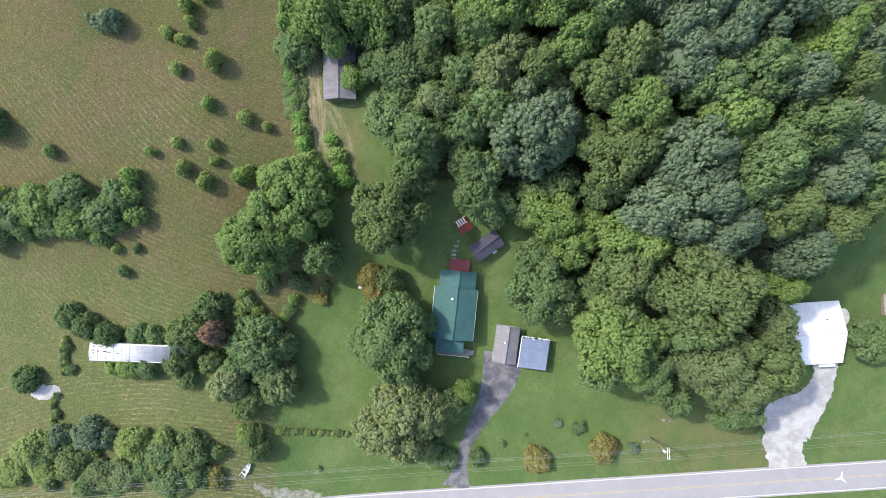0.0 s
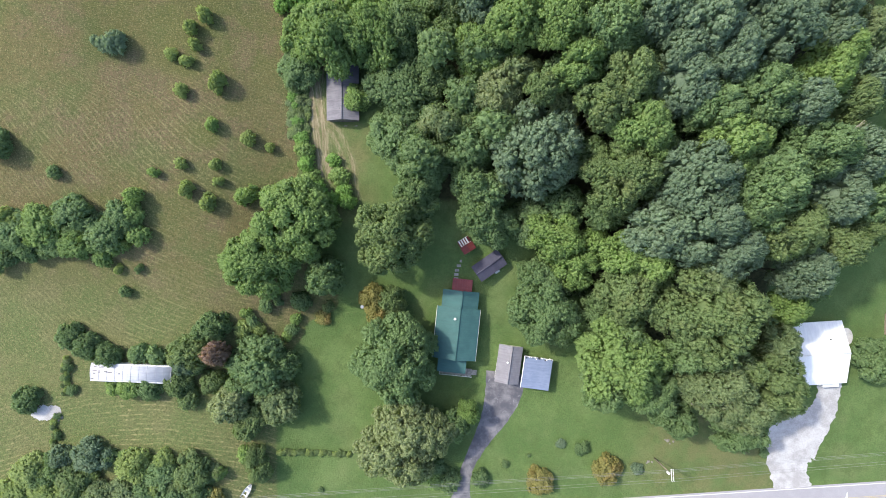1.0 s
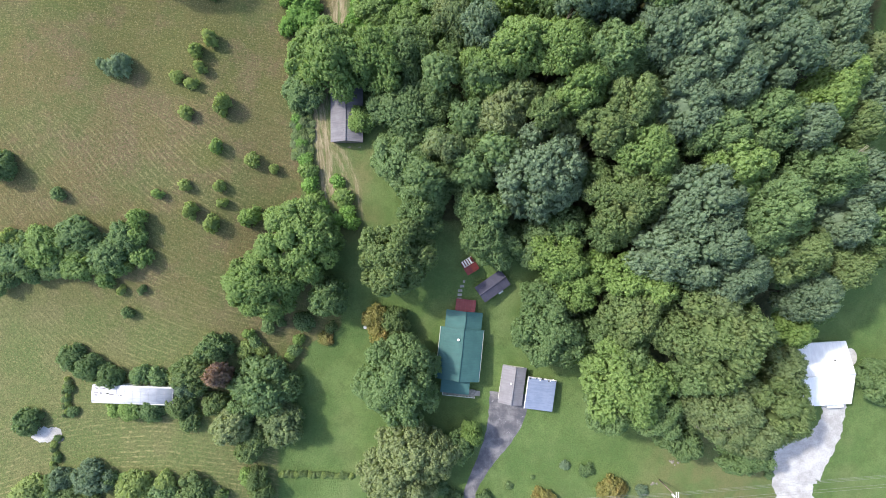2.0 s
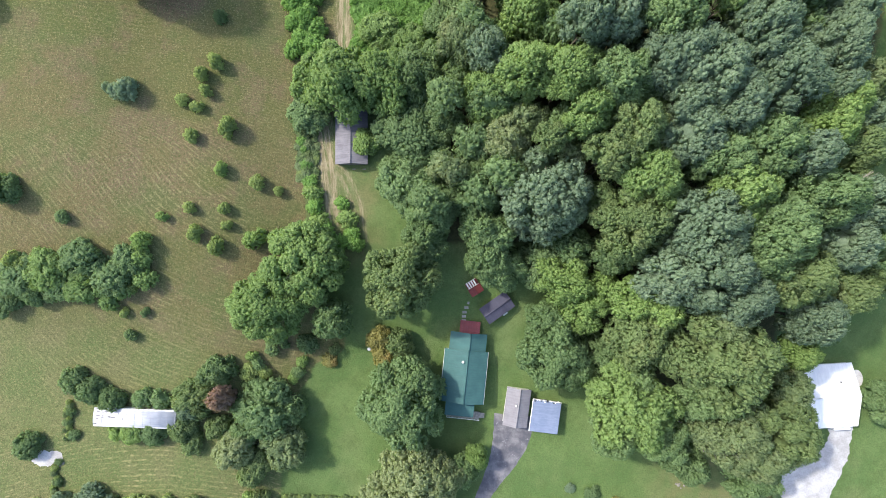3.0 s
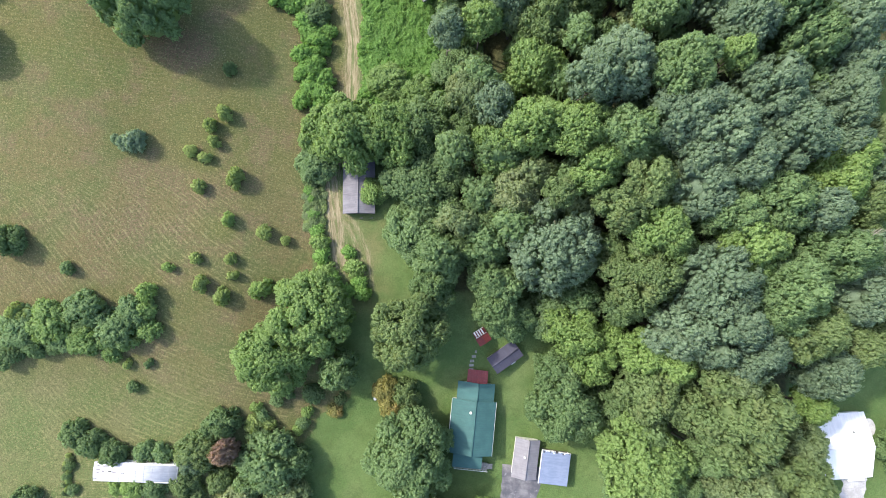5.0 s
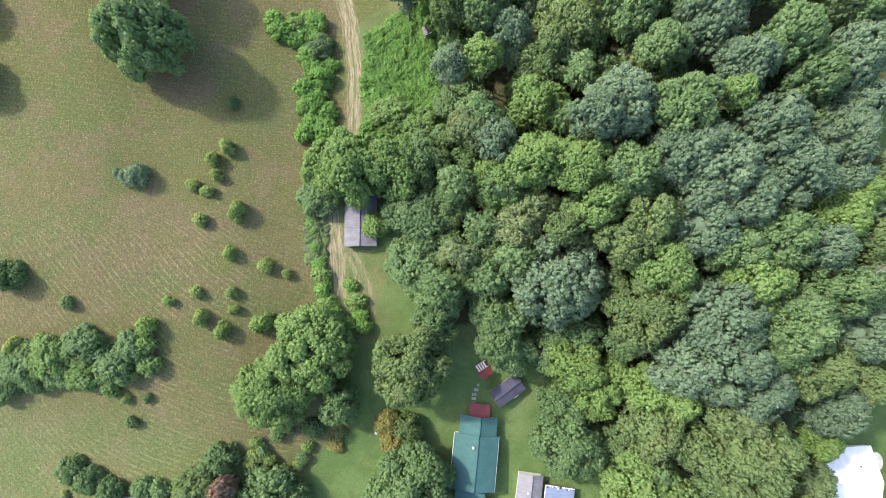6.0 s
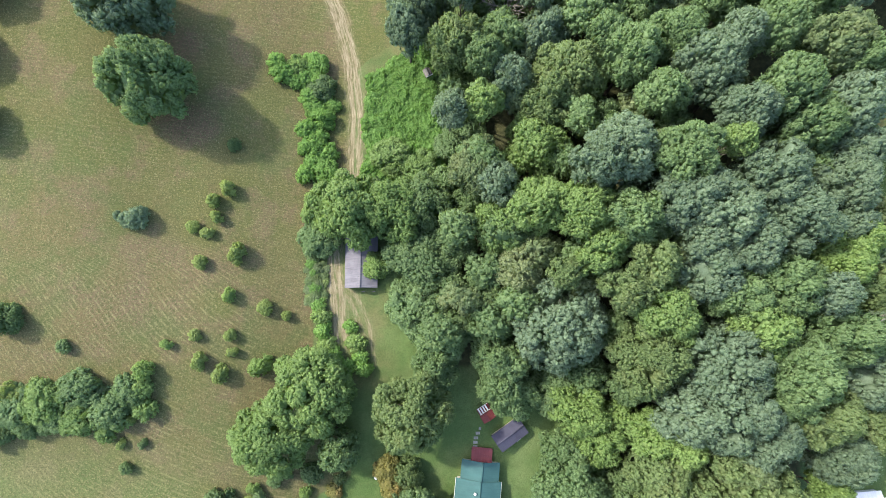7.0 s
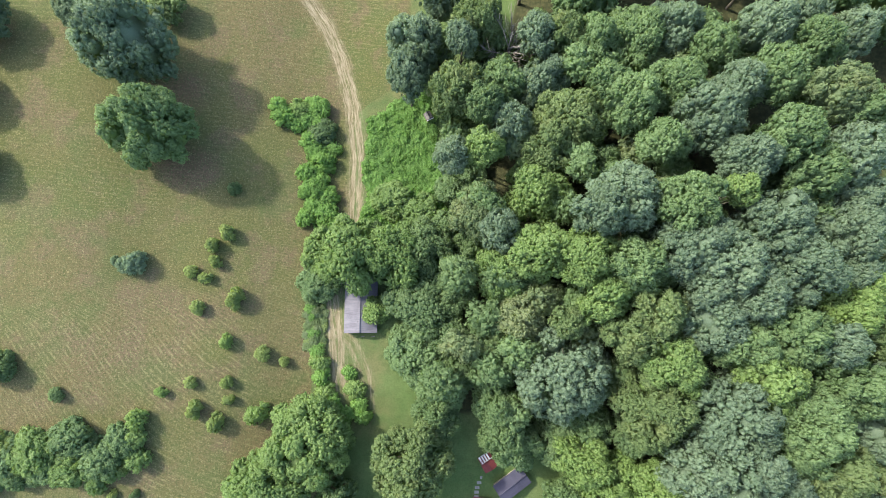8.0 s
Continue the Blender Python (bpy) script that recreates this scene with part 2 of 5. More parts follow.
FARM_TRACK = [(-300.0, 900.0), (-50.0, 135.0), (-38.3, 115.9), (-33.6, 108.6), (-30.1, 100.3), (-26.7, 87.7), (-25.0, 73.2), (-25.3, 59.4), (-28.6, 50.0), (-29.9, 42.0), (-28.8, 32.3), (-27.9, 20.0), (-27.9, -900.0)]
BARN_TRACK = [(-200.0, 166.0), (-28.8, 34.0), (-25.0, 31.1), (-22.2, 24.6), (-21.1, 15.0), (-21.1, -900.0)]


def beside(x, y, line):
    """Signed distance from a polyline and the length along it."""
    best, run = (1e9, 0.0, 0.0), 0.0
    for (ax, ay), (bx, by) in zip(line, line[1:]):
        dx, dy = bx - ax, by - ay
        size = math.hypot(dx, dy)
        s = max(0.0, min(1.0, ((x - ax) * dx + (y - ay) * dy) / (size * size)))
        d = math.hypot(x - ax - s * dx, y - ay - s * dy)
        if d < best[0]:
            best = (d, math.copysign(d, dx * (y - ay) - dy * (x - ax)), run + s * size)
        run += size
    return best[1], best[2]


def covers(x, y):
    """Shares of hay and leaf litter, the coordinate across the swaths, and the place across and along the farm track."""
    edge = -34.0 - 7.0 * step(-y, 14.0, 26.0) + 21.0 * step(y, 84.0, 98.0) + 8.0 * step(y, -14.0, -9.0) * step(-y, -6.0, 0.0)
    edge += 8.0 * step(y, 50.0, 56.0) * (1.0 - step(y, 84.0, 98.0))
    hay = step(edge - x, -1.5, 1.5)
    dry = step(x, 42.0, 56.0) * step(-y, 28.0, 36.0) * step(88.0 - x, 0.0, 10.0)
    dry = max(dry, step(-x, 13.0, 20.0) * step(x, -34.0, -32.0) * step(y, 8.0, 14.0) * step(44.0 - y, 0.0, 6.0), step(y, 62.0, 68.0) * step(x, -30.0, -26.0) * step(-8.0 - x, 0.0, 4.0))
    soil = math.exp(-((x + 61.0) ** 2 + 1.6 * (y - 70.0) ** 2) / 60.0) + 0.9 * math.exp(-((x + 64.0) ** 2 + (y - 88.0) ** 2) / 45.0) + 0.5 * math.exp(-((x + 77.0) ** 2 + (y - 26.0) ** 2) / 90.0)
    wood = step(x + 10.5 - 0.25 * (y - 20.0), -3, 3) * step(y - 16.0, -3, 3) * step(80.0 - x + 0.2 * y, -4, 4)
    wood = max(wood, step(x - 24.0, -3, 3) * step(y + 4.0 + 0.5 * (x - 24.0), -3, 3) * step(78.0 - x, -4, 4) * step(y + 32.0, -3, 3))
    d, s = beside(x, y, FARM_TRACK)
    e, q = beside(x, y, BARN_TRACK)
    d, e = max(-9.0, min(9.0, d)), max(-9.0, min(9.0, e))
    track_on, spur_on = step(y, 16.0, 24.0), step(y, 10.0, 20.0) * step(38.0 - y, 0.0, 5.0)
    wood *= 1 - step(5.0 - abs(d), 0, 2)
    a, b = 0.25 * (x + 58) + 0.97 * (y - 22), 0.86 * (x + 58) + 0.51 * (y - 22)
    swath = -6.0 * math.log(math.exp(max(-60.0, min(60.0, -a / 6.0))) + math.exp(max(-60.0, min(60.0, -b / 6.0))))
    up, down = step(y, 34.0, 62.0), step(-y, 20.0, 30.0)
    swath = swath * (1 - up) + (0.97 * y + 0.06 * x) * up
    swath = swath * (1 - down) + (y + 0.006 * (x + 72.0) ** 2) * down
    lush = step(-y - 0.25 * (x + 60), -4.0, 22.0)
    mown = 0.9 - 0.35 * step(y, 34.0, 60.0) + 0.7 * step(-y, 24.0, 32.0)
    return hay, wood, swath, d, s, lush, mown, track_on, e, q, spur_on, dry, soil


def mesh_object(name, mesh, material, parent=None, label=""):
    ob = new(name, mesh)
    if material:
        mesh.materials.append(material)
    ob.parent = parent
    if label:
        ob["label"] = label
    return ob


def make_ground():
    """One sheet: fine near the farm, coarse out to the horizon."""
    fine = lambda a, b, s: [a + s * i for i in range(int(round((b - a) / s)) + 1)]
    xs = [-2500.0, -1200.0, -600.0, -350.0, -220.0, -160.0] + fine(-130.0, 130.0, 1.0) + [160.0, 220.0, 350.0, 600.0, 1200.0, 2500.0]
    ys = [-2500.0, -1200.0, -600.0, -350.0, -220.0, -140.0, -100.0] + fine(-75.0, 135.0, 1.0) + [160.0, 220.0, 350.0, 600.0, 1200.0, 2500.0]
    nx = len(xs)
    verts = [(x, y, hill(x, y)) for y in ys for x in xs]
    faces = [(j * nx + i, j * nx + i + 1, j * nx + nx + i + 1, j * nx + nx + i) for j in range(len(ys) - 1) for i in range(nx - 1)]
    mesh = bpy.data.meshes.new("ground")
    mesh.from_pydata(verts, [], faces)
    values = [covers(x, y) for x, y, _ in verts]
    for k, name in enumerate(("hay", "litter", "swath", "track_across", "track_along", "lush", "mown", "track_on", "spur_across", "spur_along", "spur_on", "dry", "soil")):
        mesh.attributes.new(name, "FLOAT", "POINT").data.foreach_set("value", [v[k] for v in values])
    mesh.polygons.foreach_set("use_smooth", [True] * len(faces))
    ob = mesh_object("ground", mesh, GROUND)
    return tagged(ob, "mown hay field, green lawn and woodland floor on rolling land", "ground", kind="structure")


make_ground()


def spline(knots, step_length):
    """Catmull-Rom through knots of any width."""
    k = [np.array(p, float) for p in knots]
    k = [2 * k[0] - k[1]] + k + [2 * k[-1] - k[-2]]
    out = []
    for a, b, c, d in zip(k, k[1:], k[2:], k[3:]):
        m = max(2, int(np.linalg.norm((c - b)[:2]) / step_length))
        for i in range(m):
            t = i / m
            out.append(0.5 * (2 * b + (c - a) * t + (2 * a - 5 * b + 4 * c - d) * t * t + (3 * b - a - 3 * c + d) * t ** 3))
    out.append(k[-2])
    return out


def strip(name, knots, material, lift, rag=0.0, across=8, step_length=1.0, seed=1, thick=0.12):
    """A paved band along knots of x, y and half-width, lying on the land, with a real edge and a ragged margin if wanted."""
    rnd = random.Random(seed)
    pts = spline(knots, step_length)
    bm = bmesh.new()
    rows = []
    for i, p in enumerate(pts):
        q, o = pts[min(i + 1, len(pts) - 1)], pts[max(i - 1, 0)]
        d = (q - o)[:2]
        d = d / (np.linalg.norm(d) + 1e-9)
        side = np.array((-d[1], d[0]))
        l, r = (p[2] + rag * (1.7 * noise.fractal((p[0] * .6, p[1] * .6, seed + k), .9, 2.0, 4)) for k in (0, 50))
        row = []
        for j in range(across + 1):
            s = -r + (l + r) * j / across
            x, y = p[:2] + side * s
            z = hill(x, y) + lift
            if j in (0, across):
                z -= thick
            row.append(bm.verts.new((x, y, z)))
        rows.append(row)
    for a, b in zip(rows, rows[1:]):
        for j in range(across):
            bm.faces.new((a[j], b[j], b[j + 1], a[j + 1])).smooth = True
    bmesh.ops.recalc_face_normals(bm, faces=bm.faces)
    mesh = bpy.data.meshes.new(name)
    bm.to_mesh(mesh)
    if sum(f.normal.z for f in mesh.polygons) < 0:
        mesh.flip_normals()
    return mesh_object(name, mesh, material)


SLOPE = 0.066


def road_y(x):
    return -58.5 + SLOPE * (x - 72.5)


def road_band(name, offset, half, lift, material, label, across=2, x0=-240.0, x1=240.0):
    ob = strip(name, [(x, road_y(x) + offset, half) for x in (x0, (x0 + x1) / 2, x1)], material, lift, 0.0, across, 2.0, thick=0.0 if half < 1 else 0.15)
    return tagged(ob, label, "road", kind="structure")


road_band("road", 0.0, 3.95, 0.10, ROAD, "pale grey two-lane asphalt country road", 10)
road_band("road_edge_line", 3.20, 0.09, 0.112, WHITE_LINE, "worn white edge line painted on the road")
road_band("road_edge_line", -3.20, 0.09, 0.112, WHITE_LINE, "worn white edge line painted on the road")
road_band("road_centre_line", 0.16, 0.06, 0.112, YELLOW_LINE, "faded yellow centre line painted on the road")
road_band("road_centre_line", -0.16, 0.06, 0.112, YELLOW_LINE, "faded yellow centre line painted on the road")
tagged(strip("driveway", [(14.9, -25.6, 5.6), (14.3, -31.0, 5.3), (12.4, -36.2, 4.0), (9.2, -42.0, 2.5), (6.7, -46.6, 1.9), (5.1, -50.6, 1.75), (4.4, -54.8, 2.0), (3.4, -59.4, 4.2)], DRIVE, 0.05, 0.12, 8, 0.8, 3),
       "patched dark grey asphalt driveway to the garage", "driveway", kind="structure")
tagged(strip("gravel_drive", [(95.0, -27.5, 3.2), (94.1, -33.5, 3.3), (91.8, -37.6, 4.2), (86.0, -43.2, 7.4), (84.6, -47.3, 6.2), (85.1, -51.1, 5.0), (85.6, -54.4, 5.6)], GRAVEL, 0.06, 0.4, 10, 0.22, 5),
       "bright limestone gravel drive beside the road", "driveway", kind="structure")
tagged(strip("gravel_patch", [(-97.6, -33.9, 1.2), (-95.5, -34.0, 1.9), (-92.5, -33.5, 1.8), (-90.6, -33.1, 0.9)], GRAVEL, 0.05, 0.45, 6, 0.2, 7),
       "pale gravel patch in the mown grass", "gravel", kind="structure")
tagged(strip("gravel_verge", [(-46.0, -57.2, 0.5), (-42.5, -59.4, 1.4), (-37.0, -60.6, 1.8), (-30.0, -61.2, 1.0)], VERGE, 0.04, 0.5, 6, 0.2, 8),
       "scattered pale gravel on the road verge", "gravel", kind="structure")


# ---- building blocks ----
def to_object(name, bm, material, parent=None, label=""):
    mesh = bpy.data.meshes.new(name)
    bm.to_mesh(mesh)
    bm.free()
    return mesh_object(name, mesh, material, parent, label)


part = to_object


def box(bm, x0, x1, y0, y1, z0, z1):
    vs = [bm.verts.new((x, y, z)) for z in (z0, z1) for x, y in ((x0, y0), (x1, y0), (x1, y1), (x0, y1))]
    for f in ((3, 2, 1, 0), (4, 5, 6, 7), (0, 1, 5, 4), (1, 2, 6, 5), (2, 3, 7, 6), (3, 0, 4, 7)):
        bm.faces.new([vs[i] for i in f])


def boxes(*items):
    bm = bmesh.new()
    for b in items:
        box(bm, *b)
    return bm


def tube(bm, a, b, ra, rb, sides=7):
    a, b = Vector(a), Vector(b)
    turn = (b - a).to_track_quat("Z", "Y")
    rings = []
    for p, r in ((a, ra), (b, rb)):
        rings.append([bm.verts.new(p + turn @ Vector((r * math.cos(2 * math.pi * i / sides), r * math.sin(2 * math.pi * i / sides), 0))) for i in range(sides)])
    for i in range(sides):
        bm.faces.new((rings[0][i], rings[0][(i + 1) % sides], rings[1][(i + 1) % sides], rings[1][i])).smooth = True
    bm.faces.new(rings[1])
    bm.faces.new(list(reversed(rings[0])))


def thing(name, x, y, z, turn, label, category, group=""):
    ob = new(name)
    ob.empty_display_size = 0.5
    ob.matrix_basis = pose(x, y, z, 0, 0, turn)
    return tagged(ob, label, category, group)


def roof_slope(parent, name, y0, y1, eave_x, eave_z, ridge_x, ridge_z, material, rib=0.6, thick=0.12, label=""):
    """A sloping roof sheet from the eave to the ridge, with raised ribs down the slope."""
    bm = bmesh.new()

    def slab(ya, yb, lift, depth):
        pts = [(eave_x, ya, eave_z + lift), (ridge_x, ya, ridge_z + lift), (ridge_x, yb, ridge_z + lift), (eave_x, yb, eave_z + lift)]
        top = [bm.verts.new(p) for p in pts]
        low = [bm.verts.new((p[0], p[1], p[2] - depth)) for p in pts]
        bm.faces.new(top)
        bm.faces.new(list(reversed(low)))
        for i in range(4):
            bm.faces.new((low[i], low[(i + 1) % 4], top[(i + 1) % 4], top[i]))

    slab(y0, y1, 0.0, thick)
    bmesh.ops.recalc_face_normals(bm, faces=bm.faces)
    sheet = part(name, bm, material, parent, label)
    if rib:
        bm = bmesh.new()
        slab(-0.03, 0.03, 0.02, 0.015)
        bmesh.ops.recalc_face_normals(bm, faces=bm.faces)
        mesh = bpy.data.meshes.new("roof_rib")
        bm.to_mesh(mesh)
        bm.free()
        mesh.materials.append(material)
        k = max(1, int((y1 - y0) / rib))
        for i in range(k + 1):
            ob = new("roof_rib", mesh)
            ob.parent = sheet
            ob.location = (0, y0 + 0.04 + (y1 - y0 - 0.08) * i / k, 0)
    return sheet


def gable_block(parent, x, y, width, length, eave, ridge, base, wall, roof, rib=0.6, over=0.35, ridge_shift=0.0, cap=None):
    """Walls with gables and two roof slopes; the ridge runs along y. Heights above the thing's base."""
    w, l = width / 2 - over, length / 2 - over
    bm = bmesh.new()
    pitch = (ridge - eave) / (width / 2)
    wz = eave + pitch * over - 0.14
    for sy in (-1, 1):
        lo = [bm.verts.new((x - w, y + sy * l, base)), bm.verts.new((x + w, y + sy * l, base)), bm.verts.new((x + w, y + sy * l, wz)),
              bm.verts.new((x + ridge_shift, y + sy * l, ridge - 0.16)), bm.verts.new((x - w, y + sy * l, wz))]
        bm.faces.new(lo if sy < 0 else list(reversed(lo)))
    bm.verts.ensure_lookup_table()
    v = bm.verts
    bm.faces.new((v[0], v[4], v[9], v[5]))
    bm.faces.new((v[1], v[6], v[7], v[2]))
    bmesh.ops.recalc_face_normals(bm, faces=bm.faces)
    part("wall", bm, wall, parent)
    for s in (-1, 1):
        roof_slope(parent, "roof_slope", y - length / 2, y + length / 2, x + s * width / 2, eave, x + ridge_shift, ridge, roof, rib)
    bm = bmesh.new()
    tube(bm, (x + ridge_shift, y - length / 2, ridge + 0.02), (x + ridge_shift, y + length / 2, ridge + 0.02), 0.14, 0.14, 8)
    part("ridge_cap", bm, cap or roof, parent)
    return w, l


def wall_opening(parent, name, x, y, z, w, h, axis, out, material, trim):
    """A framed window or door standing a little proud of a wall. axis: the wall's run; out: which way it faces."""
    d = 0.05
    if axis == "x":
        fr = boxes((x - w / 2 - .08, x + w / 2 + .08, min(y, y + out * d), max(y, y + out * d), z - .08, z + h + .08))
        gl = boxes((x - w / 2, x + w / 2, min(y, y + out * (d + .015)), max(y, y + out * (d + .015)), z, z + h))
    else:
        fr = boxes((min(x, x + out * d), max(x, x + out * d), y - w / 2 - .08, y + w / 2 + .08, z - .08, z + h + .08))
        gl = boxes((min(x, x + out * (d + .015)), max(x, x + out * (d + .015)), y - w / 2, y + w / 2, z, z + h))
    frame_part = part(name, fr, trim, parent)
    part("pane" if name == "window" else "leaf", gl, material, frame_part)


def vent(parent, x, y, z, r=0.14, h=0.45, material=None, name="vent_pipe"):
    bm = bmesh.new()
    tube(bm, (x, y, z - 0.4), (x, y, z + h), r, r, 10)
    tube(bm, (x, y, z + h), (x, y, z + h + 0.1), r * 1.6, r * 1.3, 10)
    part(name, bm, material or WHITE, parent, "white roof vent")


# ---- farmhouse ----
def farmhouse():
    base = 0.0
    h = thing("farmhouse", 2.6, -15.4, base, -5.9, "farmhouse with a teal metal roof on a lawn among trees", "house")
    gable_block(h, 0.0, 0.0, 10.3, 12.3, 3.1, 5.0, -1.0, SIDING, TEAL, 0.75, ridge_shift=0.35)
    gable_block(h, 0.15, 8.15, 8.7, 4.2, 3.0, 4.75, -0.6, SIDING, TEAL, 0.75, ridge_shift=0.35)
    # lower porch roof to the south
    roof = bmesh.new()
    vs = [(-3.7, -9.5, 2.45), (3.1, -9.5, 2.45), (3.1, -6.1, 2.95), (-3.7, -6.1, 2.95)]
    top = [roof.verts.new(p) for p in vs]
    low = [roof.verts.new((p[0], p[1], p[2] - 0.14)) for p in vs]
    roof.faces.new(top)
    roof.faces.new(list(reversed(low)))
    for i in range(4):
        roof.faces.new((low[i], low[(i + 1) % 4], top[(i + 1) % 4], top[i]))
    bmesh.ops.recalc_face_normals(roof, faces=roof.faces)
    part("porch_roof", roof, TEAL, h, "teal lower porch roof")
    for x in (-3.4, -1.2, 0.8, 2.8):
        part("porch_post", boxes((x - .06, x + .06, -9.35, -9.23, -1.0, 2.4)), SIDING, h)
    # back entry with a red roof
    gable_wall = boxes((-1.9, 2.4, 10.0, 12.6, -0.4, 2.5))
    part("entry_wall", gable_wall, SIDING, h)
    bm = bmesh.new()
    vs = [(-2.15, 13.0, 2.45), (2.65, 13.0, 2.45), (2.65, 9.9, 2.85), (-2.15, 9.9, 2.85)]
    top = [bm.verts.new(p) for p in vs]
    low = [bm.verts.new((p[0], p[1], p[2] - 0.12)) for p in vs]
    bm.faces.new(top)
    bm.faces.new(list(reversed(low)))
    for i in range(4):
        bm.faces.new((low[i], low[(i + 1) % 4], top[(i + 1) % 4], top[i]))
    bmesh.ops.recalc_face_normals(bm, faces=bm.faces)
    entry = part("entry_roof", bm, RED, h, "red metal roof over the back entry")
    for i in range(9):
        x = -2.1 + i * 0.59
        rib = bmesh.new()
        tube(rib, (x, 12.98, 2.47), (x, 9.92, 2.87), 0.035, 0.035, 5)
        part("roof_rib", rib, RED, entry)
    vent(h, -0.75, 3.6, 4.7, 0.2, 0.5)
    for y in (-4.0, -1.0, 2.5):
        wall_opening(h, "window", -4.8, y, 0.9, 1.0, 1.3, "y", -1, GLASS, WHITE)
        wall_opening(h, "window", 4.8, y, 0.9, 1.0, 1.3, "y", 1, GLASS, WHITE)
    wall_opening(h, "door", -0.4, -5.8, 0.0, 0.95, 2.05, "x", -1, BARN_WOOD, WHITE)
    for s, x in ((-1, -5.2), (1, 5.2)):
        g = bmesh.new()
        tube(g, (x, -6.15, 3.02), (x, 6.15, 3.02), 0.045, 0.045, 8)
        part("gutter", g, SIDING, h, "pale eaves gutter")


farmhouse()


def deck():
    d = thing("porch_deck", 2.55, -25.2, hill(2.5, -25), -5.9, "grey wooden porch deck with railings beside the farmhouse", "deck")
    for i in range(11):
        y = -0.85 + i * 0.16
        part("board", boxes((-4.0, 3.9, y - .07, y + .07, .55, .60)), DECK_WOOD, d)
    part("frame", boxes((-3.9, 3.8, -.8, -.7, 0.0, .54), (-3.9, 3.8, .7, .8, 0.0, .54)), DECK_WOOD, d)
    part("rail", boxes((-4.0, 3.9, -.96, -.86, 1.45, 1.53)), WHITE, d, "white top rail")
    part("rail", boxes((-4.05, -3.97, -.86, .8, 1.45, 1.53)), WHITE, d, "white top rail")
    for i in range(23):
        x = -3.95 + i * 0.355
        part("baluster", boxes((x - .025, x + .025, -.94, -.89, .6, 1.46)), WHITE, d)
    for i in range(4):
        part("step", boxes((3.9 + i * .3, 4.25 + i * .3, -.6, .6, .05, .46 - i * .11)), DECK_WOOD, d)


deck()


def stepping_walk():
    """Concrete flags from the back door to the yard."""
    w = thing("garden_path", 2.6, -2.2, hill(2.6, -2.2), 0, "pale concrete flagstone path from the back entry", "path")
    rnd = random.Random(5)
    pts = spline([(0.0, 0.0), (0.15, 2.0), (1.1, 4.2)], 0.8)
    for i, p in enumerate(pts):
        x, y = p
        r = 0.5 if i < 4 else 0.24
        bm = boxes((-r, r, -.5, .5, -.15, .03))
        bmesh.ops.rotate(bm, verts=bm.verts, matrix=Matrix.Rotation(rnd.uniform(-.2, .1) - .25 * (i > 3), 3, "Z"))
        bmesh.ops.translate(bm, verts=bm.verts, vec=(x, y, hill(2.6 + x, -2.2 + y) - hill(2.6, -2.2)))
        part("flagstone", bm, CONCRETE, w)


stepping_walk()


def garage():
    g = thing("garage", 15.3, -23.1, -1.2, -7.9, "detached garage with a grey shingled gable roof by the driveway", "garage")
    gable_block(g, 0, 0, 5.8, 9.1, 2.5, 3.9, -0.3, SIDING, GREY_ROOF, 0.0, 0.3, ridge_shift=0.15)
    vent(g, -0.55, 0.6, 3.75, 0.16, 0.3)
    wall_opening(g, "garage_door", 0.0, -4.25, 0.0, 3.6, 2.1, "x", -1, WHITE, SIDING)
    wall_opening(g, "window", -2.6, 1.0, 1.0, 0.9, 1.0, "y", -1, GLASS, WHITE)
    for k in range(1, 9):
        f = k / 9
        for s in (-1, 1):
            ex, ez = s * 2.9, 2.5
            x, z = ex + (0.15 - ex) * f, ez + 1.4 * f
            part("shingle_course", boxes((x - .02, x + .02, -4.5, 4.5, z - .02, z + .03)), GREY_ROOF, g)


garage()


def carport():
    c = thing("carport", 22.05, -25.3, -1.2, -8.5, "open carport with a faded blue metal roof beside the garage", "carport")
    roof_slope(c, "roof_sheet", -3.75, 3.75, -3.5, 2.95, 3.4, 2.45, BLUE, 0.95)
    for x in (-3.1, 0.0, 3.1):
        for y in (-3.5, 3.5):
            part("post", boxes((x - .06, x + .06, y - .06, y + .06, -.3, 2.55 - x * .07)), BARN_WOOD, c)
    part("back_wall", boxes((-3.2, 3.2, 3.4, 3.46, -.2, 2.4)), BARN_WOOD, c)
    part("eave_beam", boxes((-3.4, 3.4, 3.68, 3.80, 2.3, 2.62)), WHITE, c, "white eave board")
    part("ridge_trim", boxes((-3.6, -3.44, -3.8, 3.8, 2.9, 3.04)), WHITE, c, "white roof edge trim")
    # loose white and black clutter scattered along the north edge of the roof
    rnd = random.Random(9)
    for i in range(13):
        x = -3.0 + i * 0.5 + rnd.uniform(-.15, .15)
        s = rnd.uniform(.10, .24)
        y = rnd.uniform(3.35, 3.95)
        part("eave_clutter", boxes((x - s, x + s * .6, y - s, y + s, 2.62 - x * .07, 2.76 + s - x * .07)), WHITE if i % 3 else DARK, c)


carport()


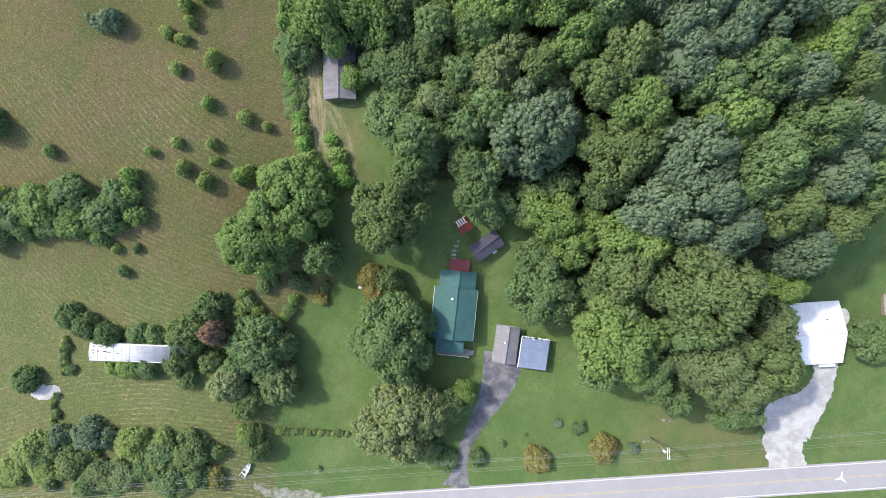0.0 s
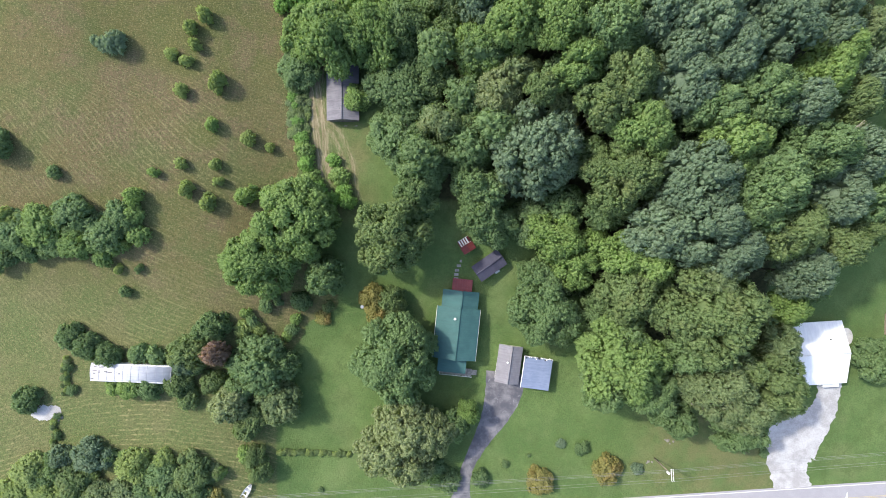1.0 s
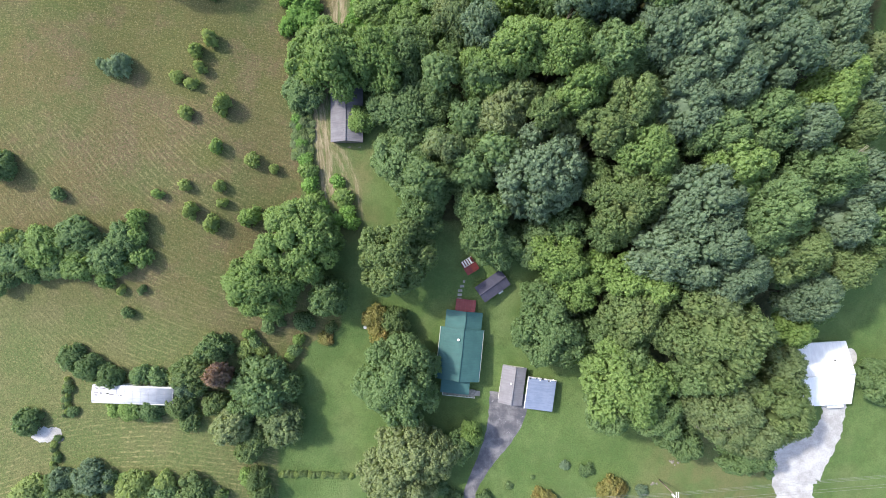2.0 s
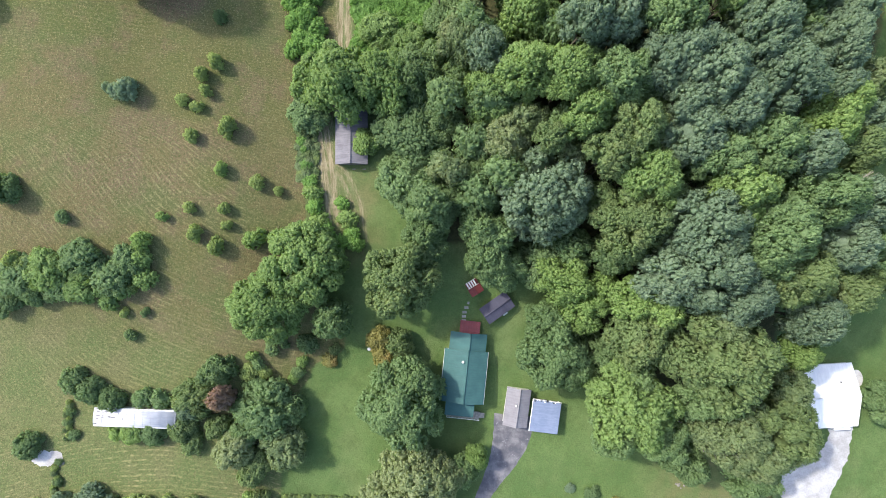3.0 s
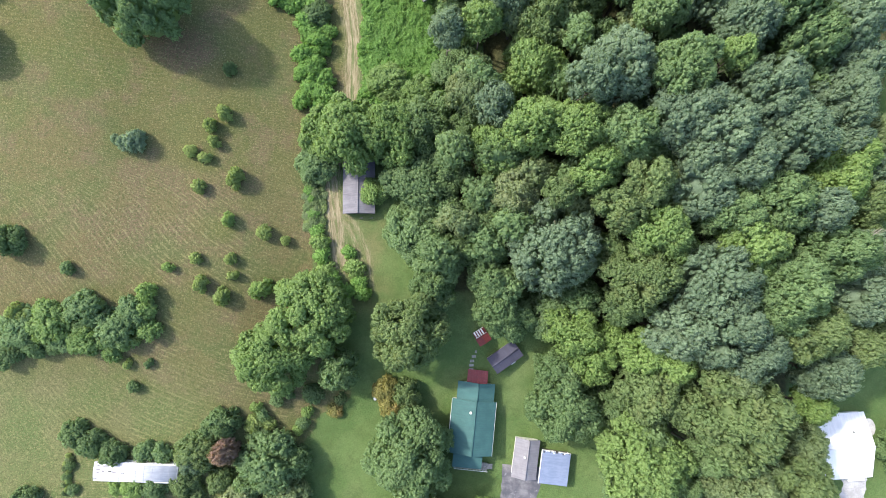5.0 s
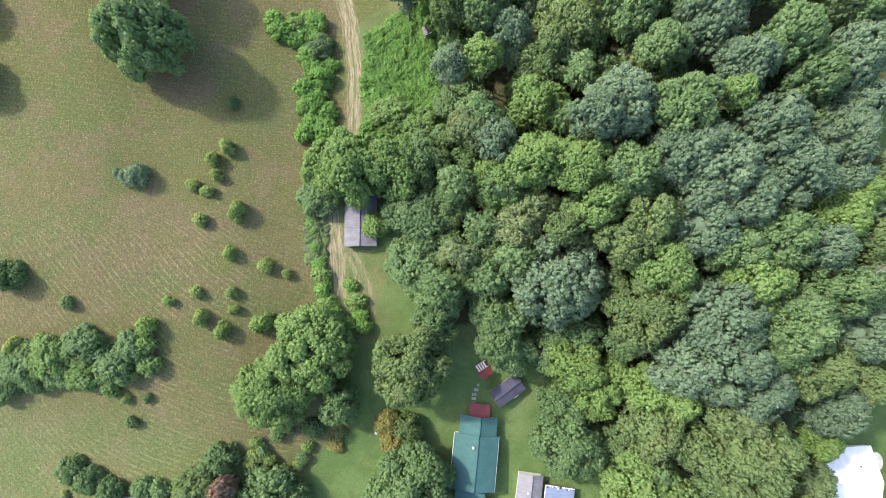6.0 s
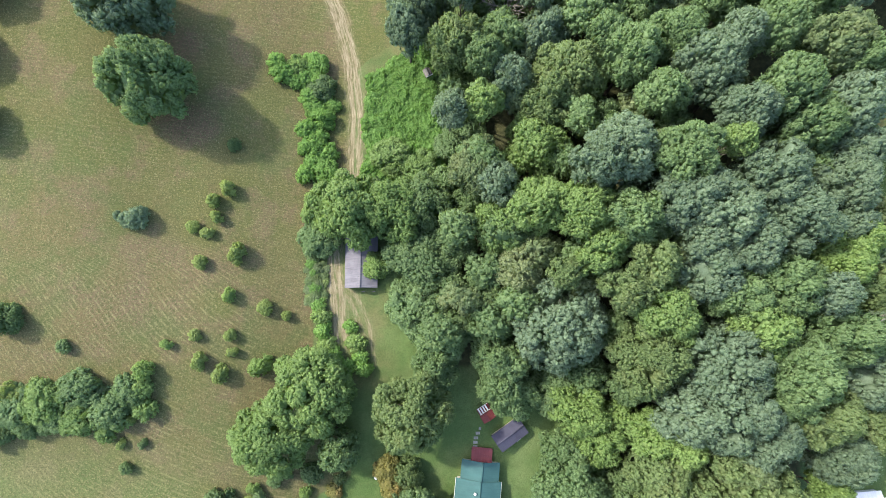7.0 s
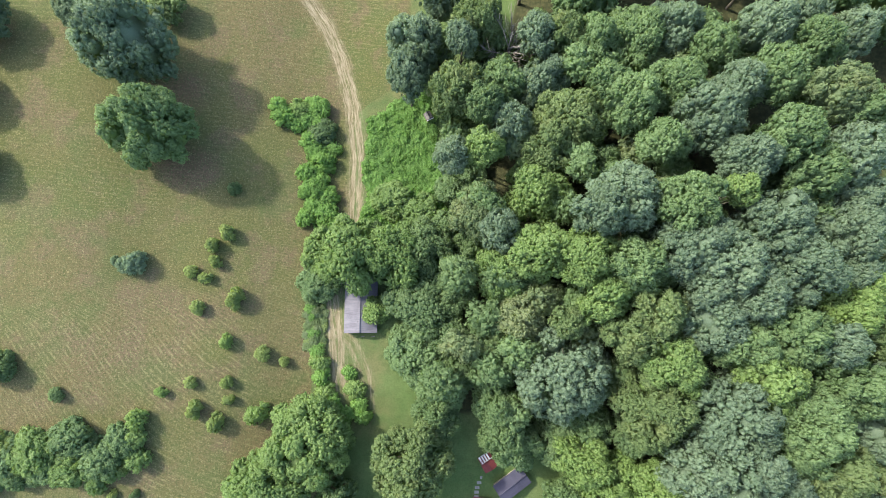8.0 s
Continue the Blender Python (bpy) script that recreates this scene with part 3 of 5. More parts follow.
def navy_shed():
    x, y = 10.3, 0.8
    s = thing("garden_shed", x, y, hill(x, y) - 0.1, 35 - 90, "small garden shed with a dark navy shingled roof", "shed")
    gable_block(s, 0, 0, 4.3, 7.4, 2.2, 3.2, -0.4, TAN, NAVY, 0.0, 0.2)
    for k in range(1, 7):
        f = k / 7
        for q in (-1, 1):
            px, z = q * 2.15 * (1 - f), 2.2 + f
            part("shingle_course", boxes((px - .02, px + .02, -3.65, 3.65, z - .02, z + .025)), NAVY, s)
    wall_opening(s, "door", 1.95, 0.9, 0.0, 1.4, 1.9, "y", 1, WHITE, WHITE)
    part("door_ramp", boxes((2.0, 2.75, .3, 1.5, -.3, .08)), WHITE, s, "white door ramp")


navy_shed()


def play_tower():
    x, y = 5.0, 5.4
    s = thing("play_tower", x, y, hill(x, y), 32, "small red wooden play tower with white slats", "play tower")
    for px in (-1.1, 1.1):
        for py in (-1.0, 1.0):
            part("post", boxes((px - .06, px + .06, py - .06, py + .06, 0, 2.3)), RED_PAINT, s)
    roof_slope(s, "roof_slope", -1.5, 0.35, -1.6, 2.0, 0, 2.8, RED_PAINT, 0.3)
    roof_slope(s, "roof_slope", -1.5, 0.35, 1.6, 2.0, 0, 2.8, RED_PAINT, 0.3)
    part("platform", boxes((-1.5, 1.5, -1.2, 1.9, 1.0, 1.1)), RED_PAINT, s)
    for px in (-1.4, 1.4):
        part("post", boxes((px - .06, px + .06, 1.74, 1.86, 0, 1.8)), RED_PAINT, s)
    for i in range(4):
        part("slat", boxes((-1.25 + i * .6, -.92 + i * .6, .45, 1.95, 1.62, 1.68)), WHITE, s, "white painted slat")
    part("rail", boxes((-1.35, 1.35, .42, .5, 1.5, 1.62)), WHITE, s, "white rail under the slats")
    part("rail", boxes((-1.35, 1.35, 1.88, 1.96, 1.5, 1.62)), WHITE, s, "white rail under the slats")


play_tower()


def mobile_home():
    x, y = -72.3, -24.0
    t = thing("mobile_home", x, y, 4.6, -2.2, "long single-wide mobile home with a peeling white roof in overgrown grass", "mobile home")
    bm = bmesh.new()
    box(bm, -9.2, 9.2, -1.95, 1.95, .2, 2.55)
    part("wall", bm, SIDING, t)
    bm = bmesh.new()
    n = 8
    rows = []
    for xx in (-9.35, 9.35):
        rows.append([bm.verts.new((xx, -2.1 + 4.2 * i / n, 2.5 + .32 * math.sin(math.pi * i / n))) for i in range(n + 1)])
    for i in range(n):
        bm.faces.new((rows[0][i], rows[1][i], rows[1][i + 1], rows[0][i + 1])).smooth = True
    for r in rows:
        bm.faces.new(r)
    bmesh.ops.recalc_face_normals(bm, faces=bm.faces)
    part("roof", bm, TRAILER_ROOF, t, "white roof with dark peeled patches")
    for k in range(11):
        xx = -9.2 + k * 1.84
        rib = bmesh.new()
        for i in range(n):
            tube(rib, (xx, -2.1 + 4.2 * i / n, 2.51 + .32 * math.sin(math.pi * i / n)), (xx, -2.1 + 4.2 * (i + 1) / n, 2.51 + .32 * math.sin(math.pi * (i + 1) / n)), .03, .03, 5)
        part("roof_seam", rib, TRAILER_ROOF, t)
    rnd = random.Random(4)
    for k in range(15):
        xx, f = -9.0 + abs(rnd.gauss(0, 3.4)) % 12.0, min(.95, max(.06, rnd.choice((.9, .86, .5, .12)) + rnd.gauss(0, .08)))
        sx, sy = rnd.uniform(.12, .55), rnd.uniform(.05, .14)
        zz = 2.5 + .32 * math.sin(math.pi * f)
        part("roof_patch", boxes((xx - sx, xx + sx, -2.1 + 4.2 * f - sy, -2.1 + 4.2 * f + sy, zz - .03, zz + .012 + .03)), DARK if k % 5 == 0 else GREY_ROOF, t, "dark patch of bare roofing")
    for xx in (-6, -3, 2, 5.5):
        wall_opening(t, "window", xx, -1.95, 1.1, 1.1, .9, "x", -1, GLASS, WHITE)
    wall_opening(t, "door", 0, -1.95, .3, .9, 1.95, "x", -1, WHITE, SIDING)
    part("skirting", boxes((-9.15, 9.15, -1.9, 1.9, -.6, .22)), GALV, t)


mobile_home()


def white_building():
    w = thing("pole_barn", 89.6, -20.3, -1.9, 3.7 + 90, "large pole barn with a bright white metal roof", "barn")
    gable_block(w, 0, 0, 15.0, 12.6, 3.9, 6.0, -0.6, SIDING, WHITE_ROOF, 0.9, 0.25)
    wall_opening(w, "door", -7.25, -2.8, 0.0, 3.0, 3.0, "y", -1, WHITE, SIDING)
    part("door_canopy", boxes((-8.6, -7.3, -5.3, -1.4, 2.6, 2.72)), WHITE, w, "white door canopy")
    for y in (-5.2, -1.5):
        part("canopy_post", boxes((-8.5, -8.4, y - .05, y + .05, -.3, 2.6)), WHITE, w)
    wall_opening(w, "window", 2.0, -6.05, 1.2, 1.0, 1.0, "x", -1, GLASS, WHITE)
    vent(w, 3.4, -2.2, 5.0, 0.12, 0.35, DARK)


white_building()


def pad():
    bm = bmesh.new()
    vs = [bm.verts.new((1.5 * (1 if i % 2 else .97) * math.cos(a), 2.1 * math.sin(a), 0.12)) for i, a in enumerate(np.linspace(-1.7, 1.7, 13))]
    vs += [bm.verts.new((-1.0, 1.9, .12)), bm.verts.new((-1.0, -1.9, .12))]
    f = bm.faces.new(vs)
    r = bmesh.ops.extrude_face_region(bm, geom=[f])
    bmesh.ops.translate(bm, verts=[v for v in r["geom"] if isinstance(v, bmesh.types.BMVert)], vec=(0, 0, -.9))
    bmesh.ops.recalc_face_normals(bm, faces=bm.faces)
    ob = part("concrete_pad", bm, GRAVEL)
    ob.matrix_basis = pose(98.2, -16.6, hill(98, -16.6) + .15, 0, 0, 4)
    tagged(ob, "pale concrete pad beside the pole barn", "concrete pad")


pad()


def long_shed():
    s = thing("machine_shed", -23.2, 39.7, 8.3, 0.5, "long low machine shed with a weathered grey metal roof", "shed")
    gable_block(s, 0, 0, 7.3, 12.4, 2.3, 3.6, -0.8, BARN_WOOD, BARN_ROOF, 0.9, 0.3)
    wall_opening(s, "door", 0.5, -5.9, -0.2, 3.0, 2.3, "x", -1, BARN_WOOD, BARN_WOOD)
    rnd = random.Random(12)
    for i in range(6):
        x = -3.0 + i * 1.1 + rnd.uniform(-.2, .2)
        part("stacked_board", boxes((x - .4, x + .4, -7.0, -6.75, -.4, rnd.uniform(-.05, .3))), BARN_WOOD, s)


long_shed()


def side_deck():
    d = thing("wooden_deck", 109.0, -13.4, hill(109, -13), 4, "weathered grey wooden deck with brown edging", "deck")
    for i in range(14):
        x = -1.4 + i * .21
        part("board", boxes((x - .095, x + .095, -2.6, 2.4, .5, .56)), DECK_WOOD, d)
    part("edging", boxes((-1.7, -1.5, -2.7, 2.5, -.3, .62), (-1.7, 1.5, 2.42, 2.6, -.3, .62)), POLE_WOOD, d, "reddish brown edging board")


side_deck()


def small_boat():
    x, y = -47.4, -53.2
    b = thing("rowing_boat", x, y, hill(x, y) + .25, -32, "small pale grey boat lying in the rough grass", "boat")
    bm = bmesh.new()
    rings = []
    for i in range(9):
        f = i / 8
        w = .72 * (1 - .75 * max(0, f - .45) ** 2 / .3)
        yy = -1.9 + 3.8 * f
        rings.append([bm.verts.new((w * math.cos(a) * (1 if abs(math.cos(a)) > .9 else .85), yy, .5 * math.sin(a) + .28)) for a in np.linspace(math.pi, 2 * math.pi, 9)])
    for a, c in zip(rings, rings[1:]):
        for j in range(8):
            bm.faces.new((a[j], a[j + 1], c[j + 1], c[j])).smooth = True
    bm.faces.new(rings[0])
    bm.faces.new(list(reversed(rings[-1])))
    hull = part("hull", bm, GALV, b)
    hull.modifiers.new("thick", "SOLIDIFY").thickness = 0.05
    for yy in (-1.1, -.1, .9):
        part("thwart", boxes((-.6, .6, yy - .13, yy + .13, .12, .17)), WHITE, b, "white bench")


small_boat()


# ---- power line ----
POLE = (51.7, -46.9)


def power_pole():
    x, y = POLE
    z = hill(x, y)
    p = thing("power_pole", x, y, z, math.degrees(math.atan(SLOPE)), "wooden power pole with white crossarms and a transformer", "power pole")
    bm = bmesh.new()
    tube(bm, (0, 0, -.3), (0, 0, 10.4), .17, .11, 10)
    part("shaft", bm, POLE_WOOD, p)
    for k, xx in enumerate((-.22, .22)):
        arm = part("crossarm", boxes((xx - .045, xx + .045, -1.35, 1.35, 9.78, 9.9)), WHITE, p, "pale crossarm")
        for yy in (-1.35, -.75, .75, 1.35):
            bm = bmesh.new()
            tube(bm, (xx, yy, 9.9), (xx, yy, 10.12), .05, .07, 8)
            part("insulator", bm, WHITE, arm)
    bm = bmesh.new()
    tube(bm, (-.45, .1, 8.2), (-.45, .1, 9.2), .28, .28, 12)
    tube(bm, (-.45, .1, 9.2), (-.45, .1, 9.3), .24, .1, 12)
    part("transformer", bm, WHITE, p, "pale grey transformer can")
    return z


pole_z = power_pole()


def cable(name, pts, r=0.02):
    c = bpy.data.curves.new(name, "CURVE")
    c.dimensions, c.bevel_depth, c.bevel_resolution = "3D", r, 1
    s = c.splines.new("POLY")
    s.points.add(len(pts) - 1)
    for q, p in zip(s.points, pts):
        q.co = (*p, 1)
    c.materials.append(WIRE)
    ob = new(name, c)
    return tagged(ob, "thin overhead power line wire along the road", "power line", "overhead wires")


for off, top in ((-1.35, 10.15), (-.75, 10.15), (.75, 10.15), (1.35, 10.15), (0.05, 8.0)):
    for way in (-1, 1):
        span = 190.0
        pts = []
        for i in range(25):
            f = i / 24
            x = POLE[0] + way * span * f
            y = POLE[1] + off + SLOPE * way * span * f + (-1.2 * f if way < 0 else 0.8 * f)
            z = pole_z + top - 4 * 1.6 * f * (1 - f)
            pts.append((x, y, z))
        cable("power_wire", pts)


# survey target painted on the road
def survey_mark():
    bm = bmesh.new()
    for a in (80, 197, 318):
        d = Vector((math.cos(radians(a)), math.sin(radians(a)), 0))
        s = Vector((-d.y, d.x, 0))
        bm.faces.new([bm.verts.new(v) for v in (s * .3, s * -.3, d * 1.7 - s * .1, d * 1.7 + s * .1)])
    bmesh.ops.recalc_face_normals(bm, faces=bm.faces)
    for f in bm.faces:
        if f.normal.z < 0:
            f.normal_flip()
    for i, f in enumerate(bm.faces):
        for v in f.verts:
            v.co.z += .002 * i
    ob = part("survey_mark", bm, WHITE_LINE)
    ob.matrix_basis = pose(98.9, -56.9, hill(98.9, -56.9) + .118)
    tagged(ob, "white three-armed survey mark painted on the road", "road marking", kind="structure")


survey_mark()


# ---- plants ----
def crown_mesh(name, seed, lobes, lobe, cards, card, boughs=24, height=1.25, low=-0.2, spread=0.65, droop=0.0, uneven=0.22, loose=0.12, core=0.52, swollen=0.9):
    """A crown of unit radius: boughs of uneven reach with clefts between them, each covered with leafy tufts and leaf sprays."""
    rng = np.random.default_rng(seed)
    unit = lambda q: q / np.linalg.norm(q, axis=1)[:, None]
    j = np.arange(boughs) + 0.5
    bz = np.clip(low + 0.12 + (0.95 - low) * (1 - j / boughs) + rng.normal(0, 0.09, boughs), low, 0.99)
    ba = j * 2.399963 + rng.normal(0, 0.4, boughs)
    bd = np.stack([np.sqrt(1 - bz ** 2) * np.cos(ba), np.sqrt(1 - bz ** 2) * np.sin(ba), bz], 1)
    bd[0] = (0.045, 0.03, 0.9985)
    bs = rng.uniform(0.27, 0.42, boughs) * math.sqrt(24 / boughs)
    bc = bd * ((1 - bs) * (1 + uneven * rng.uniform(-1.0, 0.55, boughs)))[:, None]
    # tufts lie on the outside of the boughs
    tries = lobes * 5
    on = rng.choice(boughs, tries, p=bs ** 2 / (bs ** 2).sum())
    u = unit(rng.normal(size=(tries, 3)) + bd[on] * 0.9 + np.array((0, 0, 0.4)))
    at_tuft = bc[on] + u * (bs[on] * rng.uniform(0.82, 1.06, tries))[:, None]
    apart = np.linalg.norm(at_tuft[:, None] - bc[None], axis=2) / bs[None]
    apart[np.arange(tries), on] = 9.0
    free = np.flatnonzero((apart.min(axis=1) > 0.88) & (at_tuft[:, 2] > low))[:lobes]
    lobes = len(free)
    d = unit(u[free] * 0.65 + unit(at_tuft[free]) * 0.35)
    size = lobe * rng.uniform(0.7, 1.3, lobes)
    c = at_tuft[free] - d * (lobe * 0.5)
    # a leafy tuft fills each lobe
    turn = np.arange(5) * 1.2566
    iv = np.concatenate([np.stack([1.1 * np.cos(turn), 1.1 * np.sin(turn), np.full(5, -0.35)], 1), [(0.0, 0.0, swollen)]])
    fi = np.array([(q, (q + 1) % 5, 5) for q in range(5)])
    e1 = np.cross(d, rng.normal(size=(lobes, 3)))
    e1 /= np.linalg.norm(e1, axis=1)[:, None]
    e2 = np.cross(d, e1)
    round_v = iv[None, :, :1] * e1[:, None] + iv[None, :, 1:2] * e2[:, None] + iv[None, :, 2:] * d[:, None]
    mass = c[:, None] + round_v * (size[:, None] * rng.uniform(0.55, 1.0, (lobes, len(iv))))[:, :, None]
    mass_n = round_v * 0.7 + d[:, None] * 0.3 + rng.normal(0, 0.25, round_v.shape)
    mass_f = fi[None] + (np.arange(lobes) * len(iv))[:, None, None]
    # leaf sprays over the lobes
    per = rng.multinomial(cards, size ** 2 / (size ** 2).sum())
    which = np.repeat(np.arange(lobes), per)
    n = len(which)
    v = rng.normal(size=(n, 3))
    v /= np.linalg.norm(v, axis=1)[:, None]
    v = v + d[which] * 0.75 + np.array((0, 0, 0.25))
    v /= np.linalg.norm(v, axis=1)[:, None]
    far = np.where(rng.random(n) < loose, rng.uniform(1.05, 1.35, n), rng.uniform(0.72, 1.08, n))
    flat = v - d[which] * ((v * d[which]).sum(axis=1) * (1 - swollen))[:, None]
    p = c[which] + flat * (size[which] * far)[:, None]
    nor = v + rng.normal(0, spread, (n, 3)) + np.array((0, 0, 0.2))
    nor /= np.linalg.norm(nor, axis=1)[:, None]
    a = np.cross(nor, rng.normal(size=(n, 3)))
    a /= np.linalg.norm(a, axis=1)[:, None]
    b = np.cross(nor, a)
    s = (card * rng.uniform(0.6, 1.35, n))[:, None]
    tip = p + a * s - np.array((0, 0, 1.0)) * s * droop
    spray = np.stack([p - a * s * 0.8 - b * s * 0.5 + nor * s * 0.2, tip, p - a * s * 0.8 + b * s * 0.5], 1)
    # shaded heart of the crown
    ball = bmesh.new()
    bmesh.ops.create_icosphere(ball, subdivisions=2, radius=1)
    bv = np.array([q.co[:] for q in ball.verts])
    bf = np.array([[q.index for q in f.verts] for f in ball.faces])
    ball.free()
    bv = bv * (core * rng.uniform(0.88, 1.08, len(bv)))[:, None]
    bv[:, 2] = np.maximum(bv[:, 2], low)
    # a leafy body inside each bough
    body = bmesh.new()
    bmesh.ops.create_icosphere(body, subdivisions=1, radius=1)
    gv = np.array([q.co[:] for q in body.verts])
    gf = np.array([[q.index for q in f.verts] for f in body.faces])
    body.free()
    inner = bc[:, None] + gv[None] * (bs[:, None] * rng.uniform(0.58, 0.82, (boughs, len(gv))))[:, :, None]
    inner_n = np.broadcast_to(gv[None], inner.shape) + rng.normal(0, 0.2, inner.shape)
    inner_f = gf[None] + (np.arange(boughs) * len(gv))[:, None, None]
    groups = [(inner.reshape(-1, 3), inner_f.reshape(-1, 3), inner_n.reshape(-1, 3)), (spray.reshape(-1, 3), np.arange(n * 3).reshape(-1, 3), np.repeat(v * 0.4 + d[which] * 0.1 + nor * 0.5, 3, axis=0)),
              (mass.reshape(-1, 3), mass_f.reshape(-1, 3), mass_n.reshape(-1, 3)), (bv, bf, bv)]
    at = np.cumsum([0] + [len(g[0]) for g in groups])
    allv = np.concatenate([g[0] for g in groups])
    allv[:, 2] = (allv[:, 2] - low) / (1 - low) * height
    mesh = bpy.data.meshes.new(name)
    mesh.from_pydata(allv.tolist(), [], np.concatenate([g[1] + k for g, k in zip(groups, at)]).tolist())
    # leaf sprays share the soft roundness of their clump
    soft = np.concatenate([g[2] for g in groups])
    soft /= np.linalg.norm(soft, axis=1)[:, None]
    mesh.polygons.foreach_set("use_smooth", [True] * len(mesh.polygons))
    mesh.normals_split_custom_set_from_vertices(soft.tolist())
    return mesh


def trunk_mesh(name, seed, limbs=6, spread=0.5, twigs=0, thin=1.0):
    """A tapered trunk with limbs, 1 high; limbs reach out to the given share of the crown's radius (unit 1)."""
    rnd = random.Random(seed)
    bm = bmesh.new()
    tube(bm, (0, 0, -.02), (.01, .0, .12), .075, .05)
    tube(bm, (.01, 0, .12), (0, .02, .5), .05, .038)
    tube(bm, (0, .02, .5), (.02, 0, .86), .038, .01)
    for i in range(limbs):
        a = i * 2.4 + rnd.uniform(-.4, .4)
        z = rnd.uniform(.28, .6)
        r = spread * rnd.uniform(.7, 1.1)
        mid = (r * .5 * math.cos(a), r * .5 * math.sin(a), z + .12)
        end = (r * math.cos(a + .2), r * math.sin(a + .2), z + rnd.uniform(.18, .32))
        tube(bm, (0, .01, z), mid, .026 * thin, .018 * thin, 6)
        tube(bm, mid, end, .018 * thin, .005 * thin, 6)
        for k in range(twigs):
            b = a + rnd.uniform(-1.1, 1.1)
            s = Vector(mid).lerp(Vector(end), rnd.uniform(-.3, .9))
            e = s + Vector((.32 * math.cos(b), .32 * math.sin(b), rnd.uniform(.02, .2))) * rnd.uniform(.5, 1.1)
            tube(bm, s, e, .010 * thin, .004 * thin, 4)
    mesh = bpy.data.meshes.new(name)
    bm.to_mesh(mesh)
    bm.free()
    return mesh


CROWNS = {
    "grand": [crown_mesh("crown", 101 + i, 1900, 0.047, 11500, 0.020, 36) for i in range(3)],
    "grand_domed": [crown_mesh("crown", 111 + i, 1350, 0.058, 10000, 0.019, 34, uneven=0.12, loose=0.05, core=0.62) for i in range(2)],
    "large": [crown_mesh("crown", 11 + i, 1000, 0.063, 6000, 0.027) for i in range(5)],
    "domed": [crown_mesh("crown", 21 + i, 800, 0.074, 5600, 0.025, 26, uneven=0.16, loose=0.05, core=0.58) for i in range(4)],
    "medium": [crown_mesh("crown", 31 + i, 480, 0.090, 3000, 0.038, 17, uneven=0.26) for i in range(4)],
    "small": [crown_mesh("crown", 51 + i, 125, 0.165, 850, 0.074, 8, 1.15, -0.3, uneven=0.3, loose=0.2) for i in range(3)],
    "weeping": [crown_mesh("crown", 71 + i, 900, 0.062, 7000, 0.031, 22, 1.2, -0.35, 0.8, 0.15, 0.28, 0.22, swollen=0.6) for i in range(2)],
    "conifer": [crown_mesh("crown", 81 + i, 1300, 0.054, 8000, 0.022, 44, 1.3, -0.3, 0.5, 0.05, 0.10, 0.08, 0.64) for i in range(2)],
}
TRUNKS = [trunk_mesh("trunk", 5 + i) for i in range(3)]
coloured = {}


def leaf_mesh(form, i, kind):
    key = (form, i, kind)
    if key not in coloured:
        m = CROWNS[form][i].copy()
        m.materials.append(LEAVES[kind])
        coloured[key] = m
    return coloured[key]


STEM = trunk_mesh("stem", 3, 2)
for m in TRUNKS + [STEM]:
    m.materials.append(BARK)

WORDS = {
    "oak": ("blue-green oak with dense rounded leaf clumps", "oak tree"),
    "hickory": ("fresh green spreading tree in full leaf", "tree"),
    "maple": ("mid-green broad-crowned maple in full leaf", "tree"),
    "elm": ("dull green broad-crowned tree in full leaf", "tree"),
    "lime": ("bright yellow-green broadleaf tree in full leaf", "tree"),
    "ash": ("olive-green broadleaf tree with dull foliage", "tree"),
    "amber": ("small tree turning amber and brown", "tree"),
    "willow": ("pale grey-green willow with soft drooping foliage", "willow tree"),
    "spruce": ("blue-green tree with dense foliage", "tree"),
    "plum": ("purple-brown leaved ornamental tree", "tree"),
    "dark": ("dark green shady broadleaf tree", "tree"),
}
count = 0


def tree(kind, x, y, radius, top, form="", place="in the wood"):
    """A tree from the land at x, y up to the height top, with a crown of that radius."""
    global count
    count += 1
    rnd = random.Random(count * 7 + 3)
    base = hill(x, y)
    tall = max(top - base, radius * 1.1)
    form = form or ("weeping" if kind == "willow" else "conifer" if kind == "spruce" else "medium" if radius < 5.5 else ("grand_" if radius > 8.0 else "") + "domed" if kind == "oak" else "grand" if radius > 8.0 else "large")
    i = rnd.randrange(len(CROWNS[form]))
    words, category = WORDS[kind]
    root = thing("tree", x, y, base, 0, words + " " + place, category, "trees " + place)
    deep = min(tall * 0.86, radius * 1.85)
    crown = new("crown", leaf_mesh(form, i, kind))
    crown.parent = root
    crown.matrix_basis = pose(0, 0, tall - deep, 0, 0, rnd.uniform(0, 360)) @ Matrix.Diagonal((radius * rnd.uniform(1.03, 1.14), radius * rnd.uniform(.98, 1.09), deep / 1.22, 1))
    trunk = new("trunk", TRUNKS[rnd.randrange(3)])
    trunk.parent = root
    trunk.matrix_basis = pose(0, 0, 0, 0, 0, rnd.uniform(0, 360)) @ Matrix.Diagonal((radius, radius, tall * .92, 1))
    return root


BUSH = {
    "maple": "rounded green bush", "elm": "dull green bush", "hickory": "fresh green bush", "bramble": "bright green bramble clump", "shrub": "rounded light green bush", "lime": "small yellow-green bush", "dark": "dark green bush", "ash": "olive-green bush",
    "amber": "bush turning amber and brown", "spruce": "low blue-green juniper bush", "oak": "grey-green bush", "plum": "purple-brown bush", "willow": "pale green bush"}


